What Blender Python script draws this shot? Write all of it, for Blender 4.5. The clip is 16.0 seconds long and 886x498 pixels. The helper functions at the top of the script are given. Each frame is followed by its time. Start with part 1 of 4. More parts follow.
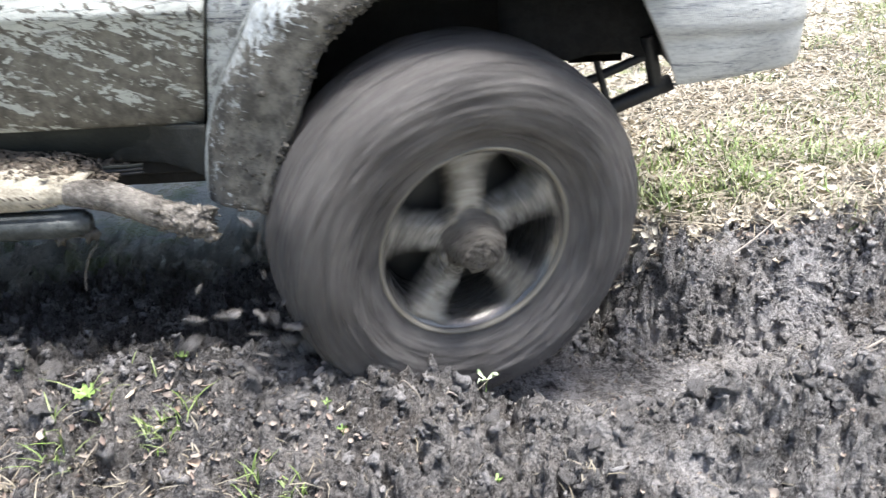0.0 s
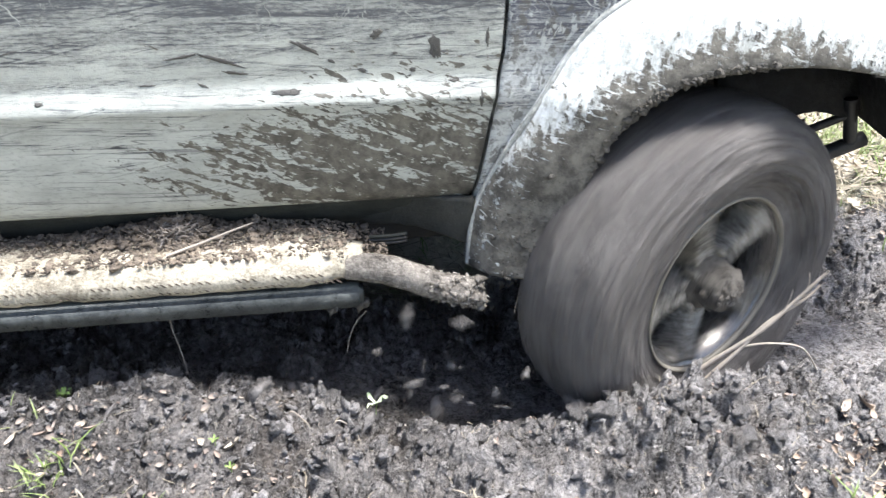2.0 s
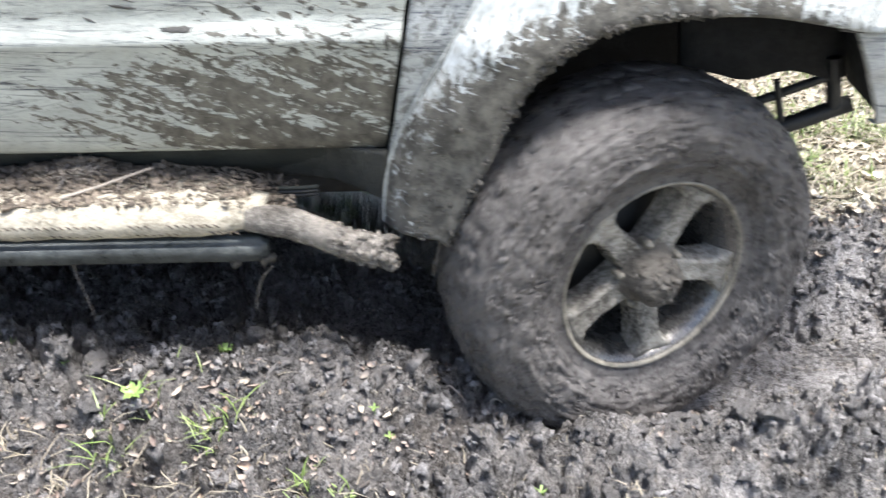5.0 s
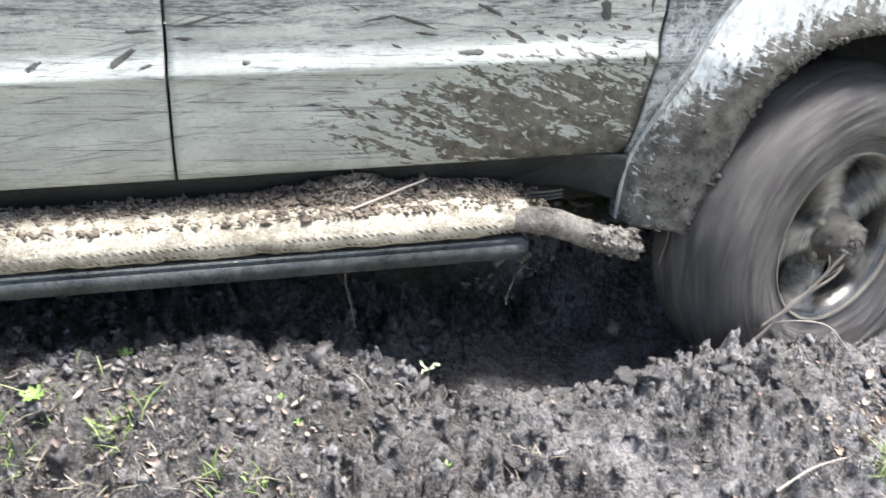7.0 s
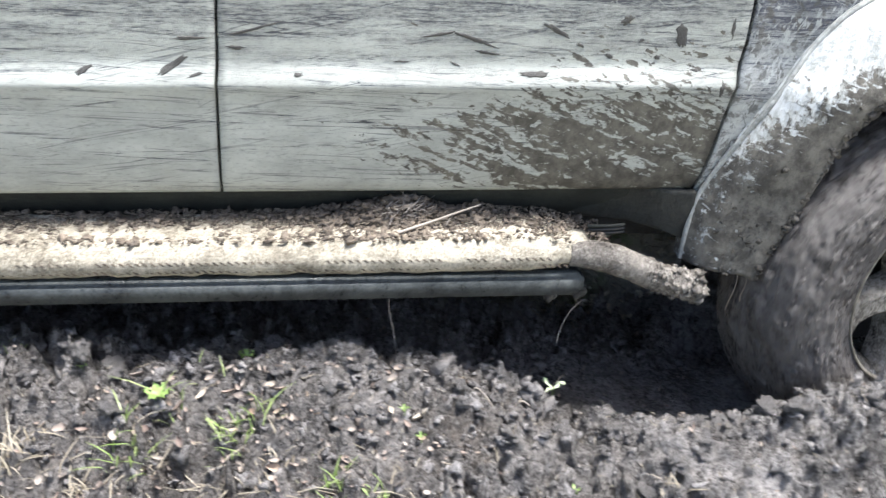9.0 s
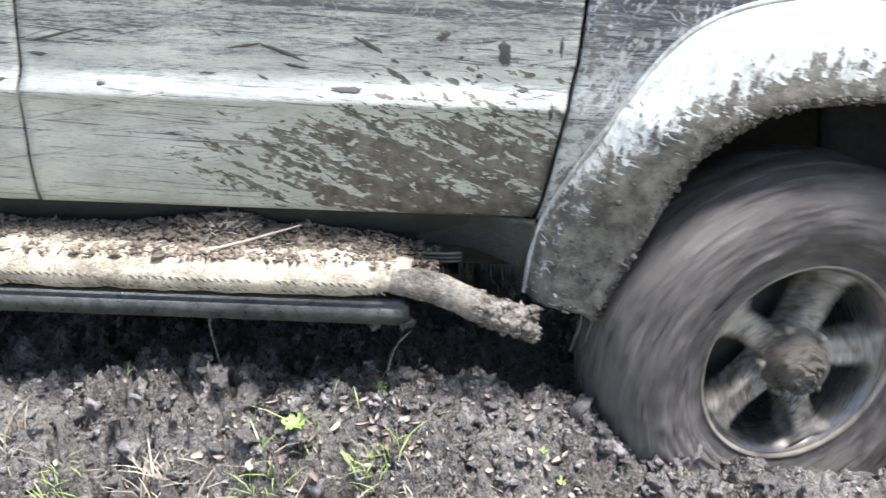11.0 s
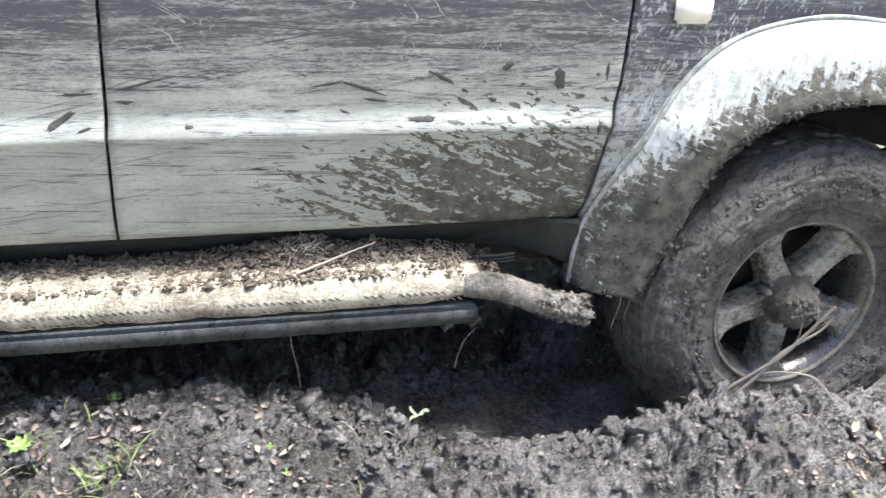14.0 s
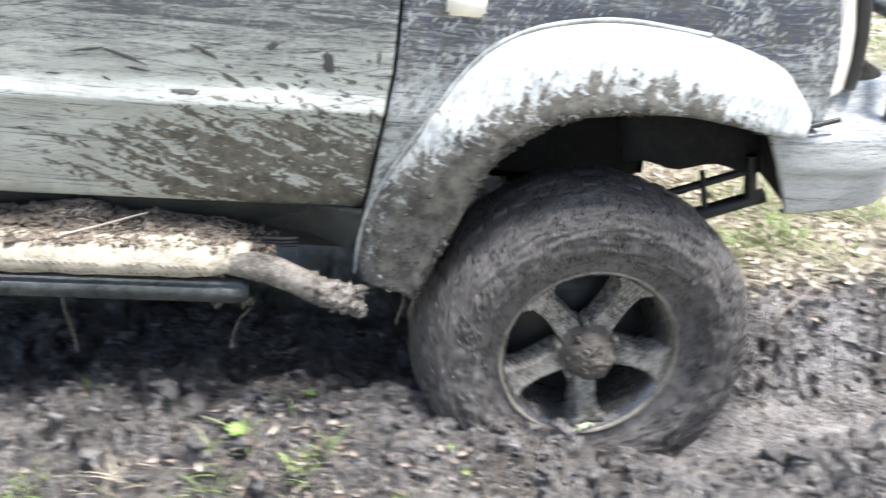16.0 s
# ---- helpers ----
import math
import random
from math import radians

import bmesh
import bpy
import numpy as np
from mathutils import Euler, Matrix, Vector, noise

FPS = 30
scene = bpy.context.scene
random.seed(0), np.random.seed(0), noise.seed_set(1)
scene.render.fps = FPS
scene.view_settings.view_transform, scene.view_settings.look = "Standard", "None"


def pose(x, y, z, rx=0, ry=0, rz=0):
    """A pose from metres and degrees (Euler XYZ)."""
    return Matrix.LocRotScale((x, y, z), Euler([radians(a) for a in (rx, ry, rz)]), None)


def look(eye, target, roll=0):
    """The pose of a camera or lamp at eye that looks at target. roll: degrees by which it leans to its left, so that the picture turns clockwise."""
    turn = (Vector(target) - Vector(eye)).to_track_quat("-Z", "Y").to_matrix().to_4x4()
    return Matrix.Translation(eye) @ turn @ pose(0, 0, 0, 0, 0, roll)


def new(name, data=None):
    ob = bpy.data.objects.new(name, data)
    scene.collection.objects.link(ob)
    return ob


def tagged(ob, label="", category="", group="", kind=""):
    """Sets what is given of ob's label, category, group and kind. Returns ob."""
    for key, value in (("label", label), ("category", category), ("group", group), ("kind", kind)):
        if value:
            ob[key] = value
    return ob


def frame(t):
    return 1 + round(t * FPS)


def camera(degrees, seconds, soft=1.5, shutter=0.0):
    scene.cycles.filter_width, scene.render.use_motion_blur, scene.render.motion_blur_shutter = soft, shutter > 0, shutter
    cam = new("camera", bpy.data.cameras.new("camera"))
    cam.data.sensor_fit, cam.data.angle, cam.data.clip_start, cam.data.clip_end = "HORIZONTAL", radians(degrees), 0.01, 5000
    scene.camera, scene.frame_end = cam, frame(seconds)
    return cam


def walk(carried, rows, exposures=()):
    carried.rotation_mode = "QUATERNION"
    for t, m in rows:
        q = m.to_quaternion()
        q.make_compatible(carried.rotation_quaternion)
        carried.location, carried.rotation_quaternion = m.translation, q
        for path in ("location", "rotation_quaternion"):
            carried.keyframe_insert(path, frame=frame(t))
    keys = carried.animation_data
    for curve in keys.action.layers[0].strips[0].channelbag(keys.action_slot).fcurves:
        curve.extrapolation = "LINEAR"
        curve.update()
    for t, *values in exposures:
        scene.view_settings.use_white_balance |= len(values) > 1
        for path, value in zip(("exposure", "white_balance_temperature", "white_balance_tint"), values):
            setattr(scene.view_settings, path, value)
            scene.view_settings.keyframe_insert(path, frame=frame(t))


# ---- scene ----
# ---- camera and its way ----
cam = camera(54.937, 16.0, soft=1.25, shutter=0.5)
walk(cam, [
    (0.0, look((1.4128, -1.6439, 1.0472), (1.4470, 0.1803, 0.2281), -2.720)),
    (0.5, look((1.4256, -1.6115, 1.0939), (1.5249, 0.1953, 0.2420), -1.961)),
    (1.0, look((1.4759, -1.5952, 1.1492), (1.6475, 0.1883, 0.2606), -1.358)),
    (1.5, look((1.5111, -1.5809, 1.1823), (1.6767, 0.1908, 0.2693), -1.926)),
    (2.0, look((1.5016, -1.5642, 1.2296), (1.7090, 0.1721, 0.2588), -1.508)),
    (2.5, look((1.4768, -1.5848, 1.2447), (1.7501, 0.1415, 0.2725), -0.645)),
    (3.0, look((1.5287, -1.6017, 1.2164), (1.7624, 0.1066, 0.2030), -1.388)),
    (3.5, look((1.5418, -1.6039, 1.2218), (1.7467, 0.1103, 0.2121), -2.767)),
    (4.0, look((1.4609, -1.5701, 1.2116), (1.6205, 0.1557, 0.2136), -2.173)),
    (4.5, look((1.4882, -1.4583, 1.2164), (1.4049, 0.2430, 0.1683), -4.586)),
    (4.7, look((1.3284, -1.4704, 1.2451), (1.2779, 0.2327, 0.1977), -2.873)),
    (6.8, look((1.2539, -1.6660, 1.1604), (1.6148, 0.0662, 0.2280), 2.035)),
    (7.0, look((1.2205, -1.6677, 1.1496), (1.5812, 0.0835, 0.2534), 2.115)),
    (7.5, look((1.1906, -1.6331, 1.1536), (1.5130, 0.1357, 0.2775), 1.701)),
    (8.0, look((1.1945, -1.6269, 1.1349), (1.4793, 0.1483, 0.2588), 1.677)),
    (8.5, look((1.1904, -1.6240, 1.1161), (1.4588, 0.1559, 0.2444), 1.960)),
    (9.0, look((1.1206, -1.5883, 1.1032), (1.3034, 0.2027, 0.2323), 1.822)),
    (9.2, look((1.0740, -1.5561, 1.1194), (1.2584, 0.2199, 0.2184), 2.101)),
    (11.3, look((1.0098, -1.5054, 1.0948), (0.9591, 0.3166, 0.2716), 0.083)),
    (11.5, look((0.9774, -1.4879, 1.2088), (1.0056, 0.2920, 0.2972), 1.919)),
    (12.0, look((1.0880, -1.5122, 1.2506), (1.2180, 0.2238, 0.2659), 2.387)),
    (12.5, look((1.1630, -1.6078, 1.2828), (1.5708, 0.1229, 0.3672), 4.136)),
    (13.0, look((1.2441, -1.6219, 1.2807), (1.6318, 0.1189, 0.3754), 3.478)),
    (13.5, look((1.2393, -1.6222, 1.2753), (1.6360, 0.1079, 0.3537), 4.169)),
    (14.0, look((1.2224, -1.6149, 1.2540), (1.6067, 0.1261, 0.3477), 3.285)),
    (14.5, look((1.1685, -1.6295, 1.1947), (1.5048, 0.1370, 0.3194), 2.155)),
    (15.0, look((1.2508, -1.7124, 1.2203), (1.6137, 0.0551, 0.3576), 2.226)),
    (15.5, look((1.2466, -1.7128, 1.3014), (1.5567, 0.0365, 0.3827), 3.628)),
    (16.0, look((1.0214, -1.7112, 1.3400), (1.1794, 0.0683, 0.4409), 2.668)),
], exposures=[(0.0, 0.98, 6450, 10), (0.5, 0.99, 6450, 10), (1.0, 1.08, 6450, 10), (3.0, 1.14, 6450, 10), (4.7, 1.11, 6450, 10), (7.5, 1.07, 6450, 10), (9.2, 1.04, 6450, 10), (11.3, 1.16, 6450, 10), (11.6, 1.14, 6450, 10), (12.1, 0.92, 6450, 10), (12.5, 0.89, 6450, 10), (13.5, 0.94, 6450, 10), (15.0, 1.00, 6450, 10), (15.5, 1.08, 6450, 10), (16.0, 1.08, 6450, 10)])

# ---- world, sun ----
world = bpy.data.worlds.new("sky")
scene.world = world
world.use_nodes = True
wn = world.node_tree
sky = wn.nodes.new("ShaderNodeTexSky")
sky.sky_type = "NISHITA"
sky.sun_disc = False
sky.sun_elevation = radians(74)
sky.sun_rotation = radians(101)
sky.altitude, sky.air_density, sky.dust_density, sky.ozone_density = 50, 1.0, 3.0, 1.0
back = wn.nodes["Background"]
wn.links.new(sky.outputs[0], back.inputs[0])
back.inputs[1].default_value = 0.142
sun_data = bpy.data.lights.new("sun", "SUN")
sun_data.energy, sun_data.angle, sun_data.color = 4.8, radians(16), (1.0, 0.99, 0.97)
sun_ob = new("sun", sun_data)
sun_ob.matrix_world = look((4.4, -0.35, 12), (1.0, 0.3, 0))


# ---- materials ----
class Mat:
    """Small node builder."""

    def __init__(self, name):
        self.m = bpy.data.materials.new(name)
        self.m.use_nodes = True
        self.t = self.m.node_tree
        self.b = self.t.nodes["Principled BSDF"]
        self.tc = self.t.nodes.new("ShaderNodeTexCoord")

    def put(self, sock, val):
        if hasattr(val, "is_output"):
            self.t.links.new(val, sock)
        elif isinstance(val, (tuple, list)) and sock.type == "RGBA" and len(val) == 3:
            sock.default_value = (*val, 1)
        else:
            sock.default_value = val

    def noise(self, scale, detail=6, rough=0.6, stretch=(1, 1, 1), turn=(0, 0, 0), dist=0.0, off=(0, 0, 0)):
        mp = self.t.nodes.new("ShaderNodeMapping")
        self.t.links.new(self.tc.outputs["Object"], mp.inputs[0])
        mp.vector_type = "TEXTURE"
        mp.inputs["Scale"].default_value = [1 / v for v in stretch]
        mp.inputs["Rotation"].default_value = turn
        mp.inputs["Location"].default_value = off
        n = self.t.nodes.new("ShaderNodeTexNoise")
        self.t.links.new(mp.outputs[0], n.inputs["Vector"])
        n.inputs["Scale"].default_value, n.inputs["Detail"].default_value = scale, detail
        n.inputs["Roughness"].default_value, n.inputs["Distortion"].default_value = rough, dist
        return n.outputs["Fac"]

    def voronoi(self, scale, feature="F1", stretch=(1, 1, 1)):
        mp = self.t.nodes.new("ShaderNodeMapping")
        self.t.links.new(self.tc.outputs["Object"], mp.inputs[0])
        mp.inputs["Scale"].default_value = stretch
        n = self.t.nodes.new("ShaderNodeTexVoronoi")
        n.feature = feature
        self.t.links.new(mp.outputs[0], n.inputs["Vector"])
        n.inputs["Scale"].default_value = scale
        return n.outputs["Distance"]

    def axis(self, a):
        s = self.t.nodes.new("ShaderNodeSeparateXYZ")
        self.t.links.new(self.tc.outputs["Object"], s.inputs[0])
        return s.outputs[a]

    def math(self, op, a, b=0.0, clamp=False):
        n = self.t.nodes.new("ShaderNodeMath")
        n.operation, n.use_clamp = op, clamp
        self.put(n.inputs[0], a)
        self.put(n.inputs[1], b)
        return n.outputs[0]

    def ramp(self, v, lo, hi, a=0.0, b=1.0):
        n = self.t.nodes.new("ShaderNodeMapRange")
        n.interpolation_type = "SMOOTHSTEP"
        for i, val in zip(range(5), (v, lo, hi, a, b)):
            self.put(n.inputs[i], val)
        return n.outputs[0]

    def mix(self, f, a, b):
        n = self.t.nodes.new("ShaderNodeMix")
        n.data_type = "RGBA"
        self.put(n.inputs[0], f)
        self.put(n.inputs[6], a)
        self.put(n.inputs[7], b)
        return n.outputs[2]

    def random(self):
        return self.t.nodes.new("ShaderNodeObjectInfo").outputs["Random"]

    def island(self):
        return self.t.nodes.new("ShaderNodeNewGeometry").outputs["Random Per Island"]

    def bump(self, h, strength=0.5, dist=0.005):
        n = self.t.nodes.new("ShaderNodeBump")
        n.inputs["Strength"].default_value, n.inputs["Distance"].default_value = strength, dist
        self.put(n.inputs["Height"], h)
        self.t.links.new(n.outputs[0], self.b.inputs["Normal"])

    def set(self, **kw):
        for key, val in kw.items():
            self.put(self.b.inputs[key.replace("_", " ")], val)
        return self.m


def mud_material(name, dark, light, rough=(0.35, 0.85), bump=0.7, scale=1.0, vary=False):
    m = Mat(name)
    big = m.noise(7 * scale, 5, 0.65)
    mid = m.noise(38 * scale, 8, 0.75)
    fine = m.noise(150 * scale, 6, 0.7)
    f = m.math("ADD", m.math("MULTIPLY", big, 0.45), m.math("ADD", m.math("MULTIPLY", mid, 0.45), m.math("MULTIPLY", fine, 0.35)))
    if vary:
        f = m.math("ADD", f, m.math("MULTIPLY", m.math("SUBTRACT", m.island(), 0.5), 0.08))
    col = m.mix(m.ramp(f, 0.46, 0.80), dark, light)
    m.bump(m.math("ADD", mid, m.math("MULTIPLY", fine, 0.35)), bump, 0.008)
    return m.set(Base_Color=col, Roughness=m.ramp(mid, 0.35, 0.65, rough[0], rough[1]))


def body_material(name, paint, film, low, high, film_gain=1.0, splash=0.0, fleck=0.0):
    """Metallic paint under a film of dried mud (thicker below) with darker wet splashes."""
    m = Mat(name)
    z = m.axis(2)
    x = m.axis(0)
    streak = m.noise(20, 9, 0.78, (0.22, 1, 3.2))
    fine = m.noise(120, 6, 0.75, (0.5, 1, 1.6))
    level = m.ramp(z, low, high, 0.84 * film_gain, 0.24 * film_gain)
    f = m.math("ADD", level, m.math("MULTIPLY", m.math("SUBTRACT", streak, 0.5), 1.7))
    f = m.math("ADD", f, m.math("MULTIPLY", m.math("SUBTRACT", fine, 0.5), 1.0))
    cover = m.ramp(f, 0.10, 0.80)
    lines = m.math("MULTIPLY", m.ramp(m.noise(48, 6, 0.7, (0.10, 1, 2.4), (0, 0.05, 0), 0.5), 0.56, 0.64), 0.6)
    lines2 = m.math("MULTIPLY", m.ramp(m.noise(40, 4, 0.6, (0.07, 1, 2.6), (0, -0.2, 0), 0.8, (3, 1, 2)), 0.62, 0.67), 0.35)
    hair = m.math("ABSOLUTE", m.math("SUBTRACT", m.noise(15, 3, 0.55, (0.07, 1, 1.7), (0, 0.03, 0), 0.7, (2, 4, 7)), 0.5))
    hair2 = m.math("ABSOLUTE", m.math("SUBTRACT", m.noise(11, 3, 0.55, (0.09, 1, 1.5), (0, -0.16, 0), 0.9, (8, 3, 1)), 0.5))
    hair = m.math("ADD", m.math("MULTIPLY", m.ramp(hair, 0.012, 0.003), 0.6), m.math("MULTIPLY", m.ramp(hair2, 0.008, 0.002), 0.5))
    hair = m.math("MULTIPLY", hair, m.ramp(m.noise(5, 4, 0.6, (0.6, 1, 1.4), off=(4, 4, 2)), 0.42, 0.58))
    cover = m.math("SUBTRACT", m.math("SUBTRACT", m.math("SUBTRACT", cover, lines, True), lines2, True), hair, True)
    curl = m.math("ABSOLUTE", m.math("SUBTRACT", m.noise(9, 2, 0.5, (0.6, 1, 1.0), (0, 0.3, 0), 2.2, (1, 7, 4)), 0.5))
    scuff = m.math("MULTIPLY", m.ramp(curl, 0.010, 0.002), m.math("MULTIPLY", m.ramp(z, 0.80, 0.90), m.ramp(m.noise(6, 3, 0.5, (1, 1, 1), (0, 0, 0), 0, (5, 2, 9)), 0.45, 0.6)))
    cover = m.math("MAXIMUM", cover, scuff)
    tone = m.mix(m.ramp(m.noise(9, 8, 0.7, (0.6, 1, 1.3)), 0.3, 0.7), film, [v * 0.66 for v in film])
    tone = m.mix(m.ramp(m.noise(160, 4, 0.7, (0.6, 1, 1)), 0.52, 0.68, 0.0, 0.55), tone, [v * 0.5 for v in film])
    col = m.mix(cover, paint, tone)
    wet = m.math("ADD", m.math("MULTIPLY", m.noise(31, 7, 0.65, (0.27, 1, 1.5), (0, 0.40, 0), 0.5), 0.60), m.math("MULTIPLY", m.noise(92, 5, 0.6, (0.55, 1, 0.95), (0, 0.35, 0), 0.7), 0.40))
    reach = m.math("ADD", m.math("POWER", m.math("DIVIDE", m.math("SUBTRACT", x, 0.86), 0.50), 2.0),
                   m.math("POWER", m.math("DIVIDE", m.math("SUBTRACT", m.math("ADD", z, m.math("MULTIPLY", x, 0.03)), 0.605), 0.135), 2.0))
    reach = m.ramp(reach, 0.1, 2.2, 0.045, -0.15)
    reach = m.math("ADD", reach, m.math("MULTIPLY", m.ramp(z, 0.56, 0.50), m.ramp(x, 0.55, 0.95, 0.0, 0.08)))
    w = m.ramp(m.math("ADD", wet, m.math("MULTIPLY", reach, splash)), 0.492, 0.528)
    if splash:
        around = m.math("ADD", m.math("POWER", m.math("DIVIDE", m.math("SUBTRACT", x, 0.88), 0.34), 2.0),
                        m.math("POWER", m.math("DIVIDE", m.math("SUBTRACT", z, 0.69), 0.17), 2.0))
        speck = m.math("ADD", m.noise(62, 4, 0.55, (0.42, 1, 1.1), (0, 0.35, 0), 0.3), m.ramp(around, 0.0, 1.8, 0.0, -0.2 * splash))
        w = m.math("MAXIMUM", w, m.ramp(speck, 0.585, 0.61))
        col = m.mix(w, col, m.mix(m.ramp(m.noise(32, 6, 0.7), 0.35, 0.65), (0.045, 0.042, 0.035), (0.135, 0.127, 0.105)))
    if fleck:
        spot = m.math("ADD", m.math("MULTIPLY", m.noise(70, 5, 0.6, (0.8, 1, 0.7), (0, -0.5, 0), 0.5), 0.6), m.math("MULTIPLY", m.noise(22, 4, 0.6, off=(2, 9, 5)), 0.4))
        col = m.mix(m.math("MULTIPLY", m.ramp(spot, 0.50, 0.57), fleck), col, (0.075, 0.072, 0.066))
        pale = m.math("ADD", m.math("MULTIPLY", m.noise(110, 5, 0.6, (1.2, 1, 0.5), (0, 0.4, 0), 0.4, (9, 9, 2)), 0.6), m.math("MULTIPLY", m.noise(16, 4, 0.6, off=(7, 1, 8)), 0.4))
        col = m.mix(m.math("MULTIPLY", m.ramp(pale, 0.53, 0.59), 0.8), col, film)
    m.bump(m.math("ADD", m.math("MULTIPLY", cover, 0.4), m.math("ADD", m.math("MULTIPLY", w, 1.2 if splash else 0.0), fine)), 0.35, 0.002)
    return m.set(Base_Color=col, Metallic=0.0, Roughness=m.ramp(cover, 0.1, 0.9, 0.22, 0.5), Coat_Weight=0.25, Coat_Roughness=0.25)


M_DOOR = body_material("door_paint", (0.055, 0.06, 0.072), (0.47, 0.49, 0.45), 0.66, 0.98, 1.0, 1.0)
M_FENDER = body_material("fender_paint", (0.045, 0.05, 0.075), (0.44, 0.46, 0.45), 0.66, 0.96, 0.92, 0.0, 0.75)


def flare_material():
    m = Mat("flare_plastic")
    z = m.axis(2)
    fine = m.noise(70, 8, 0.7)
    drip = m.noise(18, 6, 0.6, (2.2, 1, 0.7))
    x = m.axis(0)
    far = m.math("SQRT", m.math("ADD", m.math("POWER", m.math("SUBTRACT", x, 1.53), 2.0), m.math("POWER", m.math("SUBTRACT", z, 0.34), 2.0)))
    f = m.math("ADD", m.ramp(far, 0.43, 0.570, 0.74, 0.20), m.ramp(x, 1.30, 1.85, 0.0, -0.16))
    f = m.math("ADD", f, m.ramp(z, 0.45, 0.84, 0.40, 0.0))
    f = m.math("ADD", f, m.math("MULTIPLY", m.math("SUBTRACT", drip, 0.5), 0.95))
    f = m.math("ADD", f, m.math("MULTIPLY", m.math("SUBTRACT", fine, 0.5), 1.1))
    scrape = m.ramp(m.noise(46, 6, 0.65, (0.45, 1, 2.0), (0, 0.3, 0), 0.6, (3, 3, 6)), 0.53, 0.66, 0.0, 0.34)
    f = m.math("SUBTRACT", f, scrape)
    pale = m.mix(m.ramp(m.noise(34, 8, 0.75, (2.2, 1, 0.7), (0, 0.3, 0)), 0.40, 0.62), (0.60, 0.63, 0.635), (0.36, 0.375, 0.355))
    col = m.mix(m.ramp(f, 0.40, 0.60), pale, m.mix(m.ramp(m.noise(28, 7, 0.7), 0.35, 0.65), (0.055, 0.051, 0.044), (0.175, 0.165, 0.142)))
    m.bump(m.math("ADD", m.ramp(f, 0.40, 0.60), fine), 0.7, 0.005)
    return m.set(Base_Color=col, Roughness=m.ramp(f, 0.4, 0.6, 0.32, 0.75))


M_FLARE = flare_material()
M_FLARE_LIP = mud_material("flare_lip", (0.16, 0.165, 0.155), (0.50, 0.52, 0.50), (0.3, 0.6), 0.4)
M_BUMPER = body_material("bumper_plastic", (0.18, 0.19, 0.205), (0.58, 0.59, 0.575), 0.42, 0.95, 0.95, 0.0)
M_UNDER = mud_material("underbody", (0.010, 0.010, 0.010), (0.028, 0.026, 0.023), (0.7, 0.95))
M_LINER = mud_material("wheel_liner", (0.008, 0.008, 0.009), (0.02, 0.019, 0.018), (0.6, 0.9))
# sill colour taken near black: the shade under the doors is painted in
M_SILL = mud_material("shaded_sill", (0.008, 0.010, 0.009), (0.036, 0.040, 0.034), (0.75, 0.95), 0.4)
# caked mud on the sill end, darkened further with painted shade
M_SILL_END = mud_material("shaded_caked_sill", (0.008, 0.009, 0.008), (0.060, 0.062, 0.055), (0.5, 0.9), 0.9, 1.3)
M_STEP = mud_material("step_mud", (0.13, 0.108, 0.074), (0.70, 0.64, 0.52), (0.4, 0.9), 1.0, 1.3)
M_TUBE = mud_material("step_tube", (0.030, 0.026, 0.022), (0.34, 0.31, 0.275), (0.06, 0.32), 1.0, 1.4)
M_RAIL = mud_material("rail_paint", (0.014, 0.016, 0.018), (0.115, 0.126, 0.124), (0.25, 0.6), 0.35, 0.9)
M_CAKE = mud_material("caked_mud", (0.030, 0.027, 0.023), (0.15, 0.138, 0.12), (0.6, 0.95), 1.0)
M_CRUMB = mud_material("step_crumbs", (0.040, 0.031, 0.025), (0.30, 0.245, 0.19), (0.5, 0.9), 0.8, 1.0, True)
M_HUB = mud_material("hub_mud", (0.026, 0.023, 0.020), (0.20, 0.18, 0.155), (0.2, 0.7), 1.0, 2.0)
M_TYRE = mud_material("muddy_tyre", (0.044, 0.040, 0.038), (0.175, 0.162, 0.154), (0.14, 0.55), 1.0, 1.1)
M_RIM = mud_material("muddy_alloy", (0.030, 0.026, 0.021), (0.46, 0.43, 0.375), (0.08, 0.45), 0.7, 1.5)
M_BARREL = mud_material("rim_barrel", (0.10, 0.097, 0.09), (0.26, 0.25, 0.24), (0.14, 0.36), 0.15)
M_BARREL.node_tree.nodes["Principled BSDF"].inputs["Metallic"].default_value = 0.75
M_LIP = mud_material("rim_lip", (0.07, 0.062, 0.05), (0.36, 0.33, 0.27), (0.3, 0.6), 0.4, 1.5)
M_DARK = mud_material("brake_dark", (0.010, 0.010, 0.010), (0.035, 0.034, 0.03), (0.3, 0.7), 0.3)
M_CLOD = mud_material("mud_clod", (0.026, 0.024, 0.023), (0.40, 0.378, 0.370), (0.13, 0.6), 1.0, 1.6, True)
M_SPLAT = mud_material("mud_splat", (0.030, 0.029, 0.028), (0.085, 0.082, 0.074), (0.35, 0.7), 0.5)
M_FLY = mud_material("flying_mud", (0.05, 0.046, 0.044), (0.21, 0.197, 0.191), (0.2, 0.7), 0.8, 1.5)


def litter_material(name, cols, rough=0.7):
    m = Mat(name)
    r = m.island()
    n = m.t.nodes.new("ShaderNodeValToRGB")
    m.t.links.new(r, n.inputs[0])
    n.color_ramp.elements[0].color = (*cols[0], 1)
    n.color_ramp.elements[1].color = (*cols[-1], 1)
    for i, c in enumerate(cols[1:-1]):
        n.color_ramp.elements.new((i + 1) / (len(cols) - 1)).color = (*c, 1)
    col = m.mix(m.noise(90, 3), n.outputs[0], [v * 0.6 for v in cols[0]])
    return m.set(Base_Color=col, Roughness=rough)


